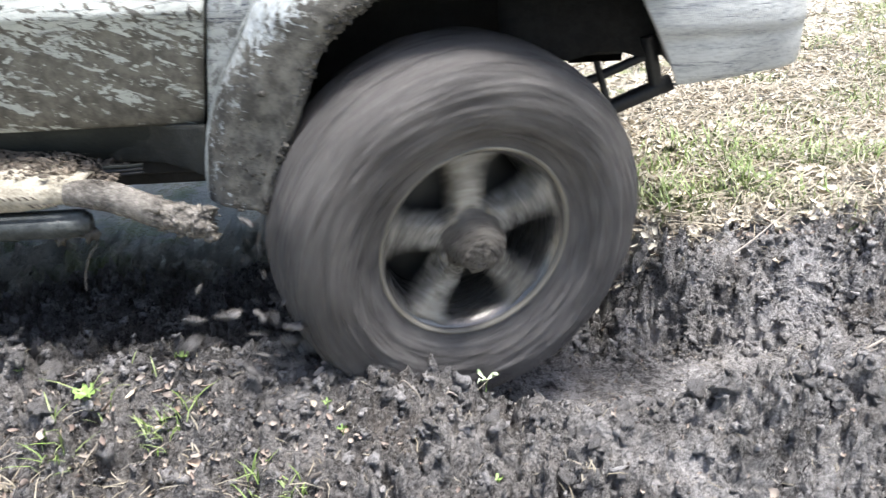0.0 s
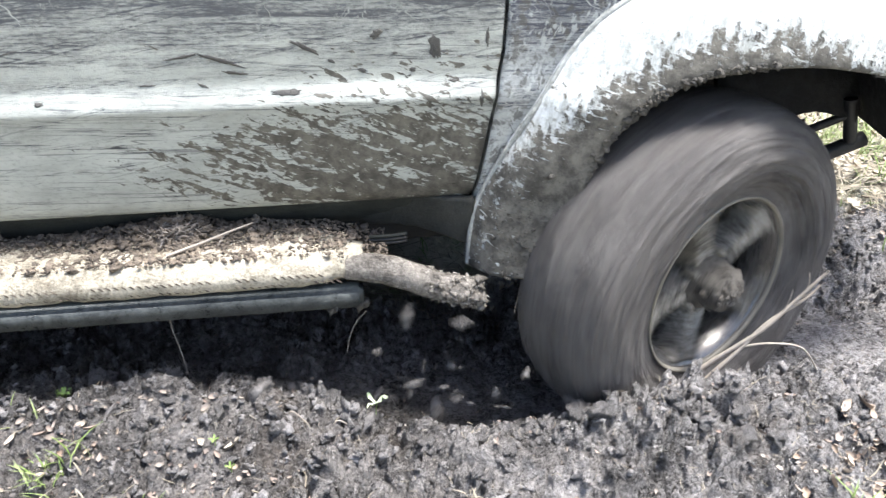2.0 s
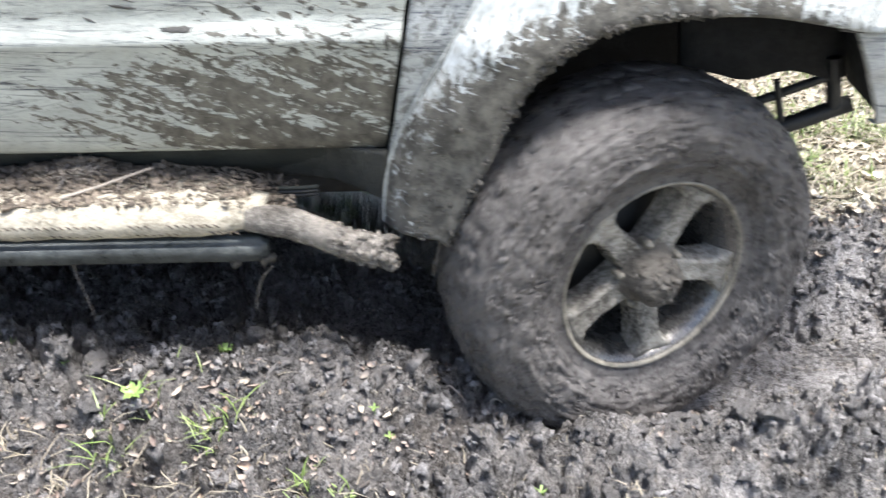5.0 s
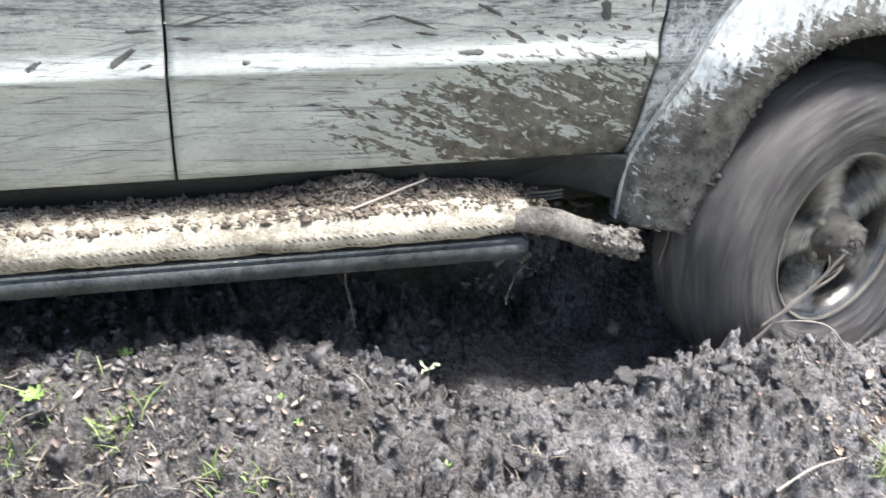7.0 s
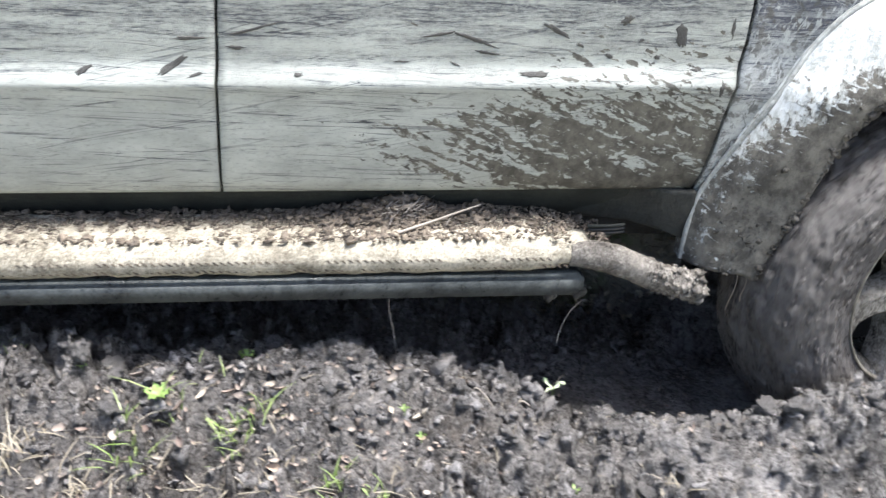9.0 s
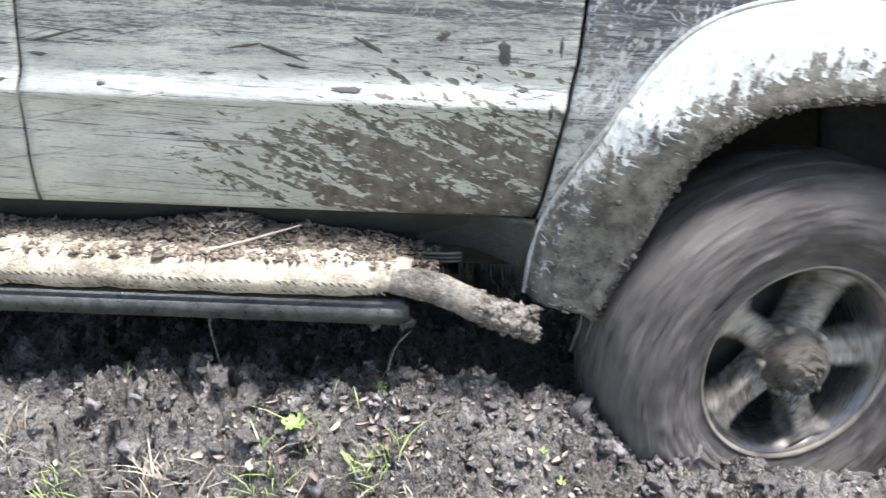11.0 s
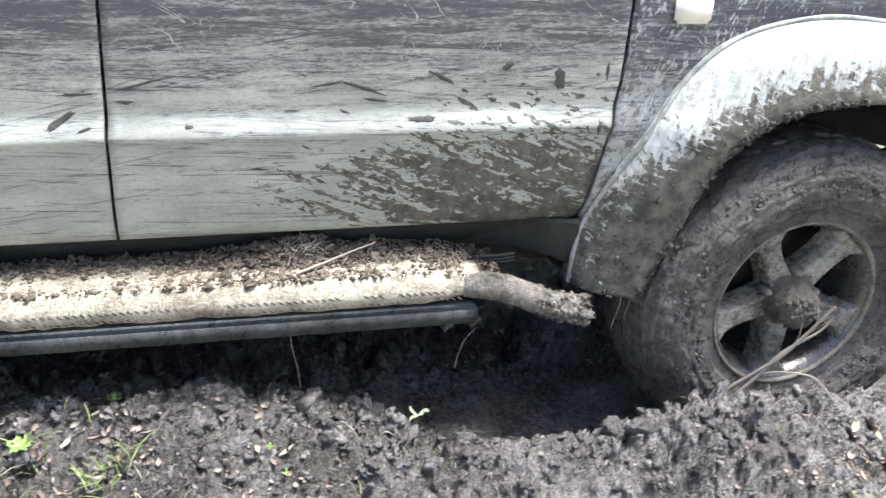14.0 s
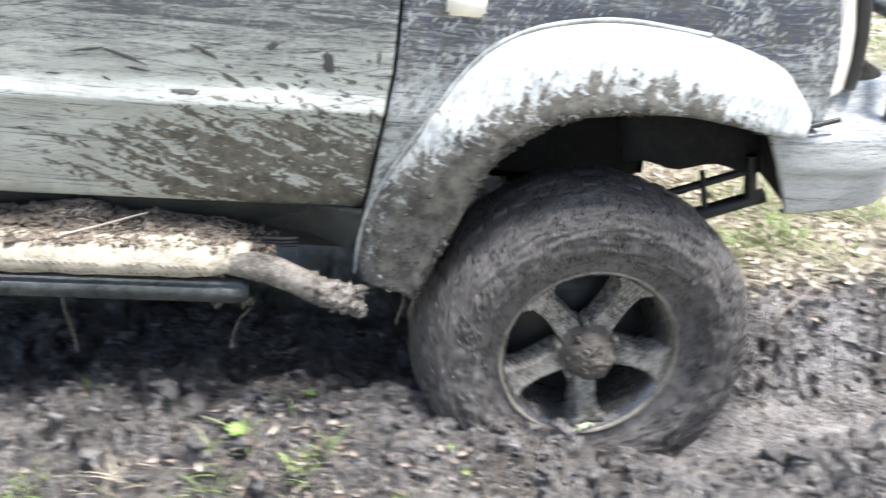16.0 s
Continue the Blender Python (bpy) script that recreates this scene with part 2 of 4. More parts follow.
M_LEAF = litter_material("dead_leaf", [(0.55, 0.46, 0.36), (0.34, 0.20, 0.13), (0.66, 0.60, 0.50), (0.46, 0.31, 0.23), (0.58, 0.50, 0.42)])
# lighter copy of dead_leaf for the far ground, glare put into the colour
M_LEAF_FAR = litter_material("sunlit_leaf", [(0.76, 0.70, 0.58), (0.56, 0.44, 0.31), (0.84, 0.80, 0.70), (0.68, 0.60, 0.47), (0.80, 0.76, 0.66)])
M_LEAF_NEAR = litter_material("old_leaf", [(0.36, 0.30, 0.26), (0.20, 0.12, 0.09), (0.55, 0.50, 0.44), (0.26, 0.18, 0.14), (0.40, 0.35, 0.30), (0.12, 0.095, 0.085)])
M_GRASS = litter_material("grass_blade", [(0.20, 0.30, 0.07), (0.32, 0.42, 0.15), (0.48, 0.50, 0.27), (0.16, 0.25, 0.06)], 0.5)
M_STRAW = litter_material("dry_straw", [(0.34, 0.29, 0.21), (0.52, 0.47, 0.38), (0.20, 0.16, 0.11)])
M_PLANT = litter_material("seedling", [(0.20, 0.32, 0.07), (0.32, 0.45, 0.15), (0.24, 0.36, 0.10)], 0.5)
M_PETAL = litter_material("pale_leaf", [(0.62, 0.72, 0.45), (0.74, 0.80, 0.62)], 0.5)
M_TWIG = litter_material("twig_bark", [(0.36, 0.31, 0.26), (0.56, 0.50, 0.44)], 0.7)
M_LAMP = Mat("marker_lens").set(Base_Color=(0.86, 0.82, 0.74), Roughness=0.25)
M_BAR = mud_material("dusty_bar", (0.05, 0.052, 0.055), (0.24, 0.245, 0.24), (0.25, 0.6), 0.3)
M_STEEL = mud_material("black_steel", (0.012, 0.012, 0.013), (0.04, 0.04, 0.04), (0.3, 0.6), 0.3)


def ground_material():
    m = Mat("woodland_ground")
    y = m.axis(1)
    x = m.axis(0)
    fine = m.noise(60, 9, 0.78)
    grit = m.noise(210, 6, 0.75)
    big = m.noise(6, 5, 0.6)
    # mud tone rises along x: brighter light on that side is painted in
    mud = m.mix(m.ramp(m.math("ADD", m.math("MULTIPLY", big, 0.4), m.math("ADD", m.math("MULTIPLY", fine, 0.5), m.math("MULTIPLY", grit, 0.35))), 0.49, 0.80), (0.026, 0.024, 0.023), m.mix(m.ramp(m.math("ADD", x, m.math("MULTIPLY", m.math("SUBTRACT", m.noise(5, 5, 0.65, off=(6, 1, 3)), 0.5), 2.2)), 1.1, 2.3), (0.33, 0.306, 0.291), (0.53, 0.503, 0.494)))
    mud = m.mix(m.ramp(m.noise(4.5, 6, 0.7, off=(3, 8, 1)), 0.50, 0.68, 0.0, 0.55), mud, m.mix(fine, (0.040, 0.032, 0.026), (0.21, 0.178, 0.150)))
    soil = m.mix(m.noise(40, 8, 0.7), (0.34, 0.29, 0.22), (0.78, 0.72, 0.62))
    soil = m.mix(m.ramp(m.noise(3.2, 5), 0.48, 0.62), soil, m.mix(fine, (0.16, 0.19, 0.07), (0.44, 0.46, 0.24)))
    far = m.ramp(m.math("ADD", y, m.math("MULTIPLY", m.math("SUBTRACT", big, 0.5), 0.5)), 0.50, 0.72)
    near = m.ramp(m.math("ADD", y, m.math("MULTIPLY", m.math("SUBTRACT", big, 0.5), 0.6)), -0.60, -0.85)
    col = m.mix(m.math("MAXIMUM", far, near), mud, soil)
    crumb = m.voronoi(120)
    m.bump(m.math("ADD", m.math("ADD", fine, m.math("MULTIPLY", grit, 0.5)), m.math("MULTIPLY", crumb, -0.5)), 0.95, 0.013)
    return m.set(Base_Color=col, Roughness=m.ramp(m.math("ADD", m.math("MULTIPLY", fine, 0.6), m.math("MULTIPLY", m.noise(9, 5, 0.6, off=(2, 2, 5)), 0.4)), 0.40, 0.60, 0.09, 0.60))


M_GROUND = ground_material()


# ---- mesh helpers ----
def mesh_of(name, verts, faces, material, smooth=True):
    me = bpy.data.meshes.new(name)
    me.from_pydata([tuple(v) for v in verts], [], faces)
    me.materials.append(material)
    if smooth:
        me.polygons.foreach_set("use_smooth", [True] * len(me.polygons))
    me.update()
    return me


def part(name, data, parent, label="", kind=""):
    ob = new(name, data)
    ob.parent = parent
    return tagged(ob, label=label, kind=kind)


def bm_mesh(name, bm, material, smooth=True):
    bmesh.ops.recalc_face_normals(bm, faces=bm.faces)
    me = bpy.data.meshes.new(name)
    bm.to_mesh(me)
    bm.free()
    me.materials.append(material)
    if smooth:
        me.polygons.foreach_set("use_smooth", [True] * len(me.polygons))
    return me


def along(points, t):
    """The point at 0..1 of a smooth curve through the points."""
    n = len(points) - 1
    u = min(max(t, 0.0), 0.9999) * n
    i = int(u)
    s = u - i
    p = [Vector(points[max(0, min(n, j))]) for j in (i - 1, i, i + 1, i + 2)]
    return 0.5 * ((2 * p[1]) + (p[2] - p[0]) * s + (2 * p[0] - 5 * p[1] + 4 * p[2] - p[3]) * s * s + (3 * p[1] - p[0] - 3 * p[2] + p[3]) * s ** 3)


def interp(x, xs, ys):
    return float(np.interp(x, xs, ys))


def grid_faces(nu, nv, close_u=False, close_v=False, base=0):
    """Quads of a grid whose vertex (i, j) is i * nv + j."""
    out = []
    for i in range(nu if close_u else nu - 1):
        for j in range(nv if close_v else nv - 1):
            a, b = i, (i + 1) % nu
            c, d = j, (j + 1) % nv
            out.append((base + a * nv + c, base + b * nv + c, base + b * nv + d, base + a * nv + d))
    return out


def sweep(points, radius, material, name, n=48, sides=10, bump=0.0, closed=True):
    """A tube along a smooth curve; radius: number or function of 0..1."""
    verts, faces = [], []
    prev = None
    for i in range(n):
        t = i / (n - 1)
        p = along(points, t)
        d = (along(points, t + 0.01) - along(points, t - 0.01)).normalized()
        ref = Vector((0, 0, 1)) if abs(d.z) < 0.9 else Vector((1, 0, 0))
        a = d.cross(ref).normalized() if prev is None else (prev - d * prev.dot(d)).normalized()
        prev = a
        b = d.cross(a)
        r = radius(t) if callable(radius) else radius
        for k in range(sides):
            w = 2 * math.pi * k / sides
            q = (a * math.cos(w) + b * math.sin(w)) * r
            if bump:
                q *= 1 + bump * noise.noise((p + q) * 25)
            verts.append(p + q)
    faces = grid_faces(n, sides, False, True)
    if closed:
        faces += [tuple(range(sides))[::-1], tuple(range((n - 1) * sides, n * sides))]
    return mesh_of(name, verts, faces, material)


def lathe(profile, material, name, n=96, bump=None):
    """Profile of (radius, y) turned round the y axis."""
    verts = []
    for i in range(n):
        w = 2 * math.pi * i / n
        for r, y in profile:
            v = Vector((r * math.sin(w), y, r * math.cos(w)))
            verts.append(bump(v, w, r) if bump else v)
    return mesh_of(name, verts, grid_faces(n, len(profile), True, False), material)


def thick_grid(pts, inward, material, name):
    """A sheet of points [i][j] with a rim folded back by the vector inward."""
    nu, nv = len(pts), len(pts[0])
    verts = [Vector(p) for row in pts for p in row]
    faces = grid_faces(nu, nv)
    border = [(i, 0) for i in range(nu)] + [(nu - 1, j) for j in range(1, nv)] + [(i, nv - 1) for i in range(nu - 2, -1, -1)] + [(0, j) for j in range(nv - 2, 0, -1)]
    base = len(verts)
    iv = Vector(inward)
    for i, j in border:
        verts.append(verts[i * nv + j] + iv * 0.12)
        verts.append(verts[i * nv + j] + iv)
    m = len(border)
    for a in range(m):
        b = (a + 1) % m
        va, vb = border[a][0] * nv + border[a][1], border[b][0] * nv + border[b][1]
        faces.append((va, vb, base + 2 * b, base + 2 * a))
        faces.append((base + 2 * a, base + 2 * b, base + 2 * b + 1, base + 2 * a + 1))
    bm = bmesh.new()
    me = mesh_of(name, verts, faces, material)
    bm.from_mesh(me)
    bpy.data.meshes.remove(me)
    return bm_mesh(name, bm, material)


def lump(rng, size, squash=0.7, sub=1, seed=0.0, rough=0.55):
    """Vertices and faces of an uneven clod."""
    v, f = LUMPS[sub]
    off = Vector((rng.random() * 50, rng.random() * 50, seed))
    turn = Euler((rng.random() * 6, rng.random() * 6, rng.random() * 6)).to_matrix()
    out = []
    for p in v:
        k = max(0.35, 1 + rough * noise.noise(p * 1.1 + off) + 0.6 * rough * noise.noise(p * 2.9 + off) + 0.35 * rough * noise.noise(p * 6.5 + off))
        q = turn @ (p * k)
        out.append(Vector((q.x, q.y, q.z * squash)) * size)
    return out, f


LUMPS = {}
for s in (1, 2, 3):
    bm = bmesh.new()
    bmesh.ops.create_icosphere(bm, subdivisions=s, radius=1)
    bm.verts.ensure_lookup_table()
    LUMPS[s] = ([v.co.copy() for v in bm.verts], [tuple(v.index for v in f.verts) for f in bm.faces])
    bm.free()


def straw(rng, at, length, width, lift=0.25):
    """A thin bent strip."""
    a = rng.uniform(0, 6.283)
    d = Vector((math.cos(a), math.sin(a), rng.uniform(-0.1, lift)))
    n = Vector((-d.y, d.x, 0.3)).normalized() * width
    bend = Vector((rng.uniform(-1, 1), rng.uniform(-1, 1), rng.uniform(0, 1))) * length * 0.15
    mid, end = at + d * length * 0.5 + bend, at + d * length
    return [at - n, at + n, mid + n, mid - n, end], [(0, 1, 2, 3), (3, 2, 4)]


def splat(rng, x, z, length, tall, slope):
    """A thin uneven pat of mud on the car's side."""
    n, off = 22, Vector((x * 40, z * 40, 0))
    verts, faces = [], []
    rings = ((0.0, 0.0014), (0.55, 0.0013), (0.85, 0.0009), (1.0, -0.0008))
    for k in range(n):
        w = 2 * math.pi * k / n
        u = 1 + 0.55 * noise.noise(Vector((math.cos(w), math.sin(w), 0)) * 1.6 + off) + 0.35 * noise.noise(Vector((math.cos(w), math.sin(w), 0)) * 4 + off)
        for r, h in rings:
            px = x + 0.5 * length * math.cos(w) * r * u
            pz = z + 0.5 * tall * math.sin(w) * r * u + slope * (px - x)
            verts.append((px, side_y(pz) - h, pz))
    return mesh_of("mud_splat", verts, grid_faces(n, len(rings), True), M_SPLAT)


# ---- ground ----
def fbm(x, y, s, octaves=4):
    return noise.fractal(Vector((x * s, y * s, 3.7)), 1.0, 2.1, octaves)


def step01(x, a, b):
    t = min(max((x - a) / (b - a), 0.0), 1.0)
    return t * t * (3 - 2 * t)


CREST_X = (-2, 0.3, 1.15, 1.3, 1.42, 1.53, 1.62, 1.7, 1.78, 1.86, 1.95, 2.05, 2.15, 2.3, 2.42, 2.6, 4)


def ground_base(x, y):
    """Height of the ground without its small relief: near bank, rut, far bank."""
    crest = interp(x, CREST_X, (0.09, 0.135, 0.130, 0.112, 0.070, -0.004, 0.040, 0.080, 0.066, 0.066, 0.112, 0.140, 0.158, 0.155, 0.130, 0.08, 0.0))
    ridge = interp(x, (1.50, 1.70, 1.95, 2.6, 3.2), (-0.10, -0.24, -0.26, -0.25, -0.17))
    floor = interp(x, (-3, 0.0, 0.9, 1.15, 1.42, 1.75, 2.3, 2.6, 3.2, 6), (0.0, 0.01, 0.01, -0.03, -0.10, -0.16, -0.15, -0.10, -0.08, 0.02))
    far = interp(x, (-2, 1.0, 2.0, 2.6, 4), (0.0, 0.0, 0.06, 0.10, 0.05))
    near = -0.02 - 0.03 * step01(-y, 0.2, 0.7)
    if y < ridge:
        return crest + (near - crest) * step01(ridge - y, -0.02, 0.34)
    fall = interp(x, (1.0, 1.5, 1.9, 2.4), (0.34, 0.16, 0.19, 0.19))
    wall = interp(x, (1.55, 2.1), (1.0, 0.26))
    h = crest + (floor - crest) * step01(y, ridge, ridge + fall)
    return h + (far - h) * step01(y, wall, wall + 0.20)


def ground_height(x, y):
    h = ground_base(x, y)
    h += 0.020 * fbm(x, y, 3.5, 3)
    wild = 1 - step01(abs(y - 0.05), 0.55, 1.1)
    if wild > 0 and -0.8 < x < 3.8:
        calm = 1 - 0.8 * step01(y, -0.07, 0.02) * (1 - step01(y, 0.22, 0.32)) * step01(x, 1.25, 1.5)
        p = Vector((x, y, 1.3))
        p = p + 0.02 * noise.noise_vector(p * 11) + 0.006 * noise.noise_vector(p * 37)
        patch = 0.55 + 0.9 * step01(noise.noise(p * 3.1), -0.35, 0.45)
        h += wild * calm * (0.050 * (noise.turbulence(p * 8, 3, True) - 0.5) + patch * (0.074 * (noise.turbulence(p * 19, 2, True) - 0.36) + 0.042 * (noise.turbulence(p * 47, 2, True) - 0.35) + 0.022 * (noise.turbulence(p * 95, 1, True) - 0.3)))
    else:
        h += 0.03 * fbm(x, y, 0.9, 3) + 0.05 * fbm(x, y, 0.4, 3) * step01(abs(y), 1.5, 6)
    return h


def spread(lo, hi, stepsize, reach):
    mid = list(np.arange(lo, hi + 1e-6, stepsize))
    out, d, a = [], stepsize, hi
    while a < reach:
        d *= 1.22
        a += d
        out.append(a)
    low, d, a = [], stepsize, lo
    while a > -reach:
        d *= 1.22
        a -= d
        low.append(a)
    return low[::-1] + mid + out


def build_ground():
    xs = spread(0.15, 2.95, 0.0045, 300)
    ys = spread(-0.56, 0.56, 0.0045, 300)
    verts = []
    for x in xs:
        for y in ys:
            z = ground_height(x, y) if abs(x) < 60 and abs(y) < 60 else 0.0
            if 0.1 < x < 3.0 and -0.6 < y < 0.6:
                # crumbs lean over their foot
                q = noise.noise_vector(Vector((x * 34, y * 34, z * 30)))
                verts.append((x + 0.010 * q.x, y + 0.010 * q.y, z))
            else:
                verts.append((x, y, z))
    g = new("ground", mesh_of("ground", verts, grid_faces(len(xs), len(ys)), M_GROUND))
    return tagged(g, "churned dark mud rut beside leaf-strewn woodland ground", "ground", kind="structure")


build_ground()


def scatter_mesh(name, items, material, smooth=True):
    verts, faces = [], []
    for v, f in items:
        b = len(verts)
        verts += v
        faces += [tuple(b + i for i in t) for t in f]
    return mesh_of(name, verts, faces, material, smooth)


def build_clods():
    rng = random.Random(4)
    items = []
    for i in range(9000):
        x = rng.uniform(-0.2, 3.1)
        y = rng.choice((rng.gauss(-0.12, 0.12), rng.uniform(-0.5, 0.45), rng.gauss(0.36, 0.08)))
        if -0.04 < y < 0.25 and 1.0 < x < 2.1 and rng.random() < 0.8:
            continue
        size = min(rng.lognormvariate(math.log(0.0046), 0.55), 0.017)
        v, f = lump(rng, size, rng.uniform(0.6, 0.95), 1 if size < 0.005 else 2, 0.0, 1.7)
        z = ground_height(x, y) - size * 0.5
        items.append(([p + Vector((x, y, z)) for p in v], f))
    return tagged(new("mud_clods", scatter_mesh("mud_clods", items, M_CLOD)), "loose crumbly dark mud clods along the rut", "mud", kind="stuff")


build_clods()


def build_bank_clods():
    """Larger clods along the bank, each one loose."""
    rng = random.Random(9)
    shapes = []
    for k in range(16):
        v, f = lump(rng, 1.0, 0.8, 3, 0.0, 1.05)
        shapes.append(mesh_of("bank_clod", v, f, M_CLOD))
    for i in range(230):
        x = rng.uniform(0.2, 2.9)
        y = interp(x, (1.50, 1.75, 2.6), (-0.15, -0.29, -0.29)) + rng.gauss(0, 0.085)
        if x > 2.0 and i % 6 == 0:
            y = rng.gauss(0.42, 0.06)
        size = min(rng.lognormvariate(math.log(0.0115), 0.35), 0.019)
        ob = new("bank_clod", shapes[rng.randrange(16)])
        ob.location = (x, y, ground_height(x, y) - 0.35 * size)
        ob.rotation_euler = (rng.uniform(-0.5, 0.5), rng.uniform(-0.5, 0.5), rng.uniform(0, 6.28))
        ob.scale = (size * rng.uniform(0.9, 1.4), size, size * rng.uniform(0.7, 1.1))
        tagged(ob, "dark damp crumbly clod of mud on the rut bank", "mud clod", "clods on the rut bank")


build_bank_clods()


# ---- the off-road car ----
SEAM_Z = (0.47, 0.53, 0.68, 0.80, 0.95, 1.10)
SEAM_X = (0.969, 0.984, 1.008, 1.028, 1.036, 1.038)


def seam_x(z):
    return interp(z, SEAM_Z, SEAM_X)


def rear_seam(z):
    return interp(z, (0.49, 0.95, 1.1), (0.003, 0.030, 0.036))


def side_y(z):
    return interp(z, (0.40, 0.485, 0.51, 0.58, 0.66, 0.700, 0.714, 0.746, 0.757, 0.85, 0.95, 1.12),
                  (0.06, 0.034, 0.020, 0.006, 0.0, -0.006, -0.012, 0.009, 0.012, 0.014, 0.020, 0.040))


DOOR_ZS = [0.488, 0.494, 0.502, 0.515, 0.54, 0.58, 0.62, 0.66, 0.69, 0.703, 0.711, 0.718, 0.730, 0.743, 0.750, 0.757, 0.768, 0.80, 0.85, 0.90, 0.95, 1.0, 1.06, 1.11]
FLARE_OUT = [(0.962, 0.335), (0.968, 0.41), (0.985, 0.49), (1.035, 0.60), (1.092, 0.695), (1.150, 0.785), (1.215, 0.858), (1.29, 0.900), (1.39, 0.924), (1.50, 0.930), (1.66, 0.912), (1.82, 0.862), (1.885, 0.805), (1.925, 0.762)]
FLARE_IN = [(1.098, 0.325), (1.128, 0.395), (1.150, 0.45), (1.178, 0.51), (1.216, 0.605), (1.26, 0.665), (1.30, 0.697), (1.36, 0.735), (1.44, 0.756), (1.52, 0.764), (1.64, 0.762), (1.76, 0.742), (1.83, 0.725), (1.895, 0.716)]


def flare_z(x):
    pts = sorted(FLARE_OUT)
    return interp(x, [p[0] for p in pts], [p[1] for p in pts])


def front_y(x):
    return 0.10 * max(0.0, (x - 1.80) / 0.35) ** 2


def build_car():
    car = tagged(new("off_road_car"), "silver off-road car splashed with dried mud, bogged in a rut", "car")
    # doors
    cols = 60
    pts = [[(rear_seam(z) + 0.0035 + (seam_x(z) - 0.0035 - rear_seam(z) - 0.0035) * i / cols, side_y(z), z) for z in DOOR_ZS] for i in range(cols + 1)]
    part("front_door", thick_grid(pts, (0, 0.04, 0), M_DOOR, "front_door"), car, "pale mud film with dark splashes over silver paint")
    pts = [[(-1.02 + (1.0165 + rear_seam(z)) * i / cols, side_y(z), z) for z in DOOR_ZS] for i in range(cols + 1)]
    part("rear_door", thick_grid(pts, (0, 0.04, 0), M_DOOR, "rear_door"), car, "scratched dusty silver door")
    # front wing
    pts = []
    for i in range(61):
        u = i / 60
        row = []
        for j in range(25):
            xr = 0.975 + u * (1.965 - 0.975)
            zb = max(0.48, flare_z(xr) - 0.035)
            z = zb + (1.11 - zb) * j / 24
            x = (seam_x(z) + 0.005) * (1 - u) + (1.965 - 0.05 * step01(z, 0.85, 1.1)) * u
            row.append((x, side_y(max(z, 0.75)) * step01(x, 0.95, 1.3) + side_y(z) * (1 - step01(x, 0.95, 1.3)) + front_y(x), z))
        pts.append(row)
    part("front_wing", thick_grid(pts, (0, 0.04, 0), M_FENDER, "front_wing"), car, "dark blue-grey paint under splashed dried mud")
    # wheel arch flare
    n, rows = 90, []
    for i in range(n):
        t = i / (n - 1)
        o, q = along([(*p, 0) for p in FLARE_OUT], t), along([(*p, 0) for p in FLARE_IN], t)
        ease = 1 - 0.6 * step01(t, 0.8, 1.0)
        row = []
        for s, y in ((0.0, 0.012), (0.0, -0.010), (0.03, -0.020), (0.12, -0.042), (0.3, -0.066), (0.55, -0.080), (0.8, -0.085), (0.93, -0.083), (0.985, -0.077), (1.0, -0.064), (1.0, -0.02), (1.0, 0.05)):
            x, z = o.x + (q.x - o.x) * s, o.y + (q.y - o.y) * s
            row.append((x, (side_y(max(z, 0.5)) + y * ease if s < 0.9 else y * ease) + front_y(x), z))
        rows.append(row)
    part("wheel_arch_flare", thick_grid(rows, (0, 0.012, 0), M_FLARE, "wheel_arch_flare"), car, "pale grey flare caked with mud")
    part("flare_lip", sweep([(x + 0.003, side_y(max(z, 0.5)) - 0.012 + front_y(x), z) for x, z in FLARE_OUT[:11]], 0.0065, M_FLARE_LIP, "flare_lip", 70, 8, 0.15), car, "thin pale bead along the flare")
    # crusty mud on the flare's inner edge
    rng = random.Random(8)
    items = []
    for i in range(1700):
        t = rng.uniform(0.0, 0.72) if i < 1300 else rng.uniform(0, 0.2)
        o, q = along([(*p, 0) for p in FLARE_OUT], t), along([(*p, 0) for p in FLARE_IN], t)
        s = min(1.0, 1 - abs(rng.gauss(0, 0.10 + 0.3 * (t < 0.25))))
        if s < 0.1:
            continue
        r = rng.lognormvariate(math.log(0.0020), 0.65) * (1 if s > 0.85 else 0.6)
        v, f = lump(rng, min(r, 0.0075), 0.8, 1, 0, 1.7)
        c = Vector((o.x + (q.x - o.x) * s, 0.0, o.y + (q.y - o.y) * s))
        c.y = interp(s, (0, 0.12, 0.3, 0.55, 0.95, 1.0), (0.0, -0.042, -0.066, -0.080, -0.083, -0.070)) + side_y(max(c.z, 0.5)) * (s < 0.9)
        items.append(([p + c for p in v], f))
    part("mud_crust", scatter_mesh("mud_crust", items, M_CAKE), car, "dried mud crumbs", "stuff")
    # wheel housing: arch liner behind the flare
    verts = []
    for i in range(40):
        t = i / 39
        q = along([(*p, 0) for p in FLARE_IN + [(1.925, 0.66), (1.945, 0.58), (1.962, 0.515)]], t)
        for y in (0.045, 0.12, 0.3, 0.6):
            k = 1.0 + 0.04 * step01(y, 0.05, 0.3)
            verts.append((1.5 + (q.x - 1.5) * k, y, 0.3 + (q.y - 0.3) * k))
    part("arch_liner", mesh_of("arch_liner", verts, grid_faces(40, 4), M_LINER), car)
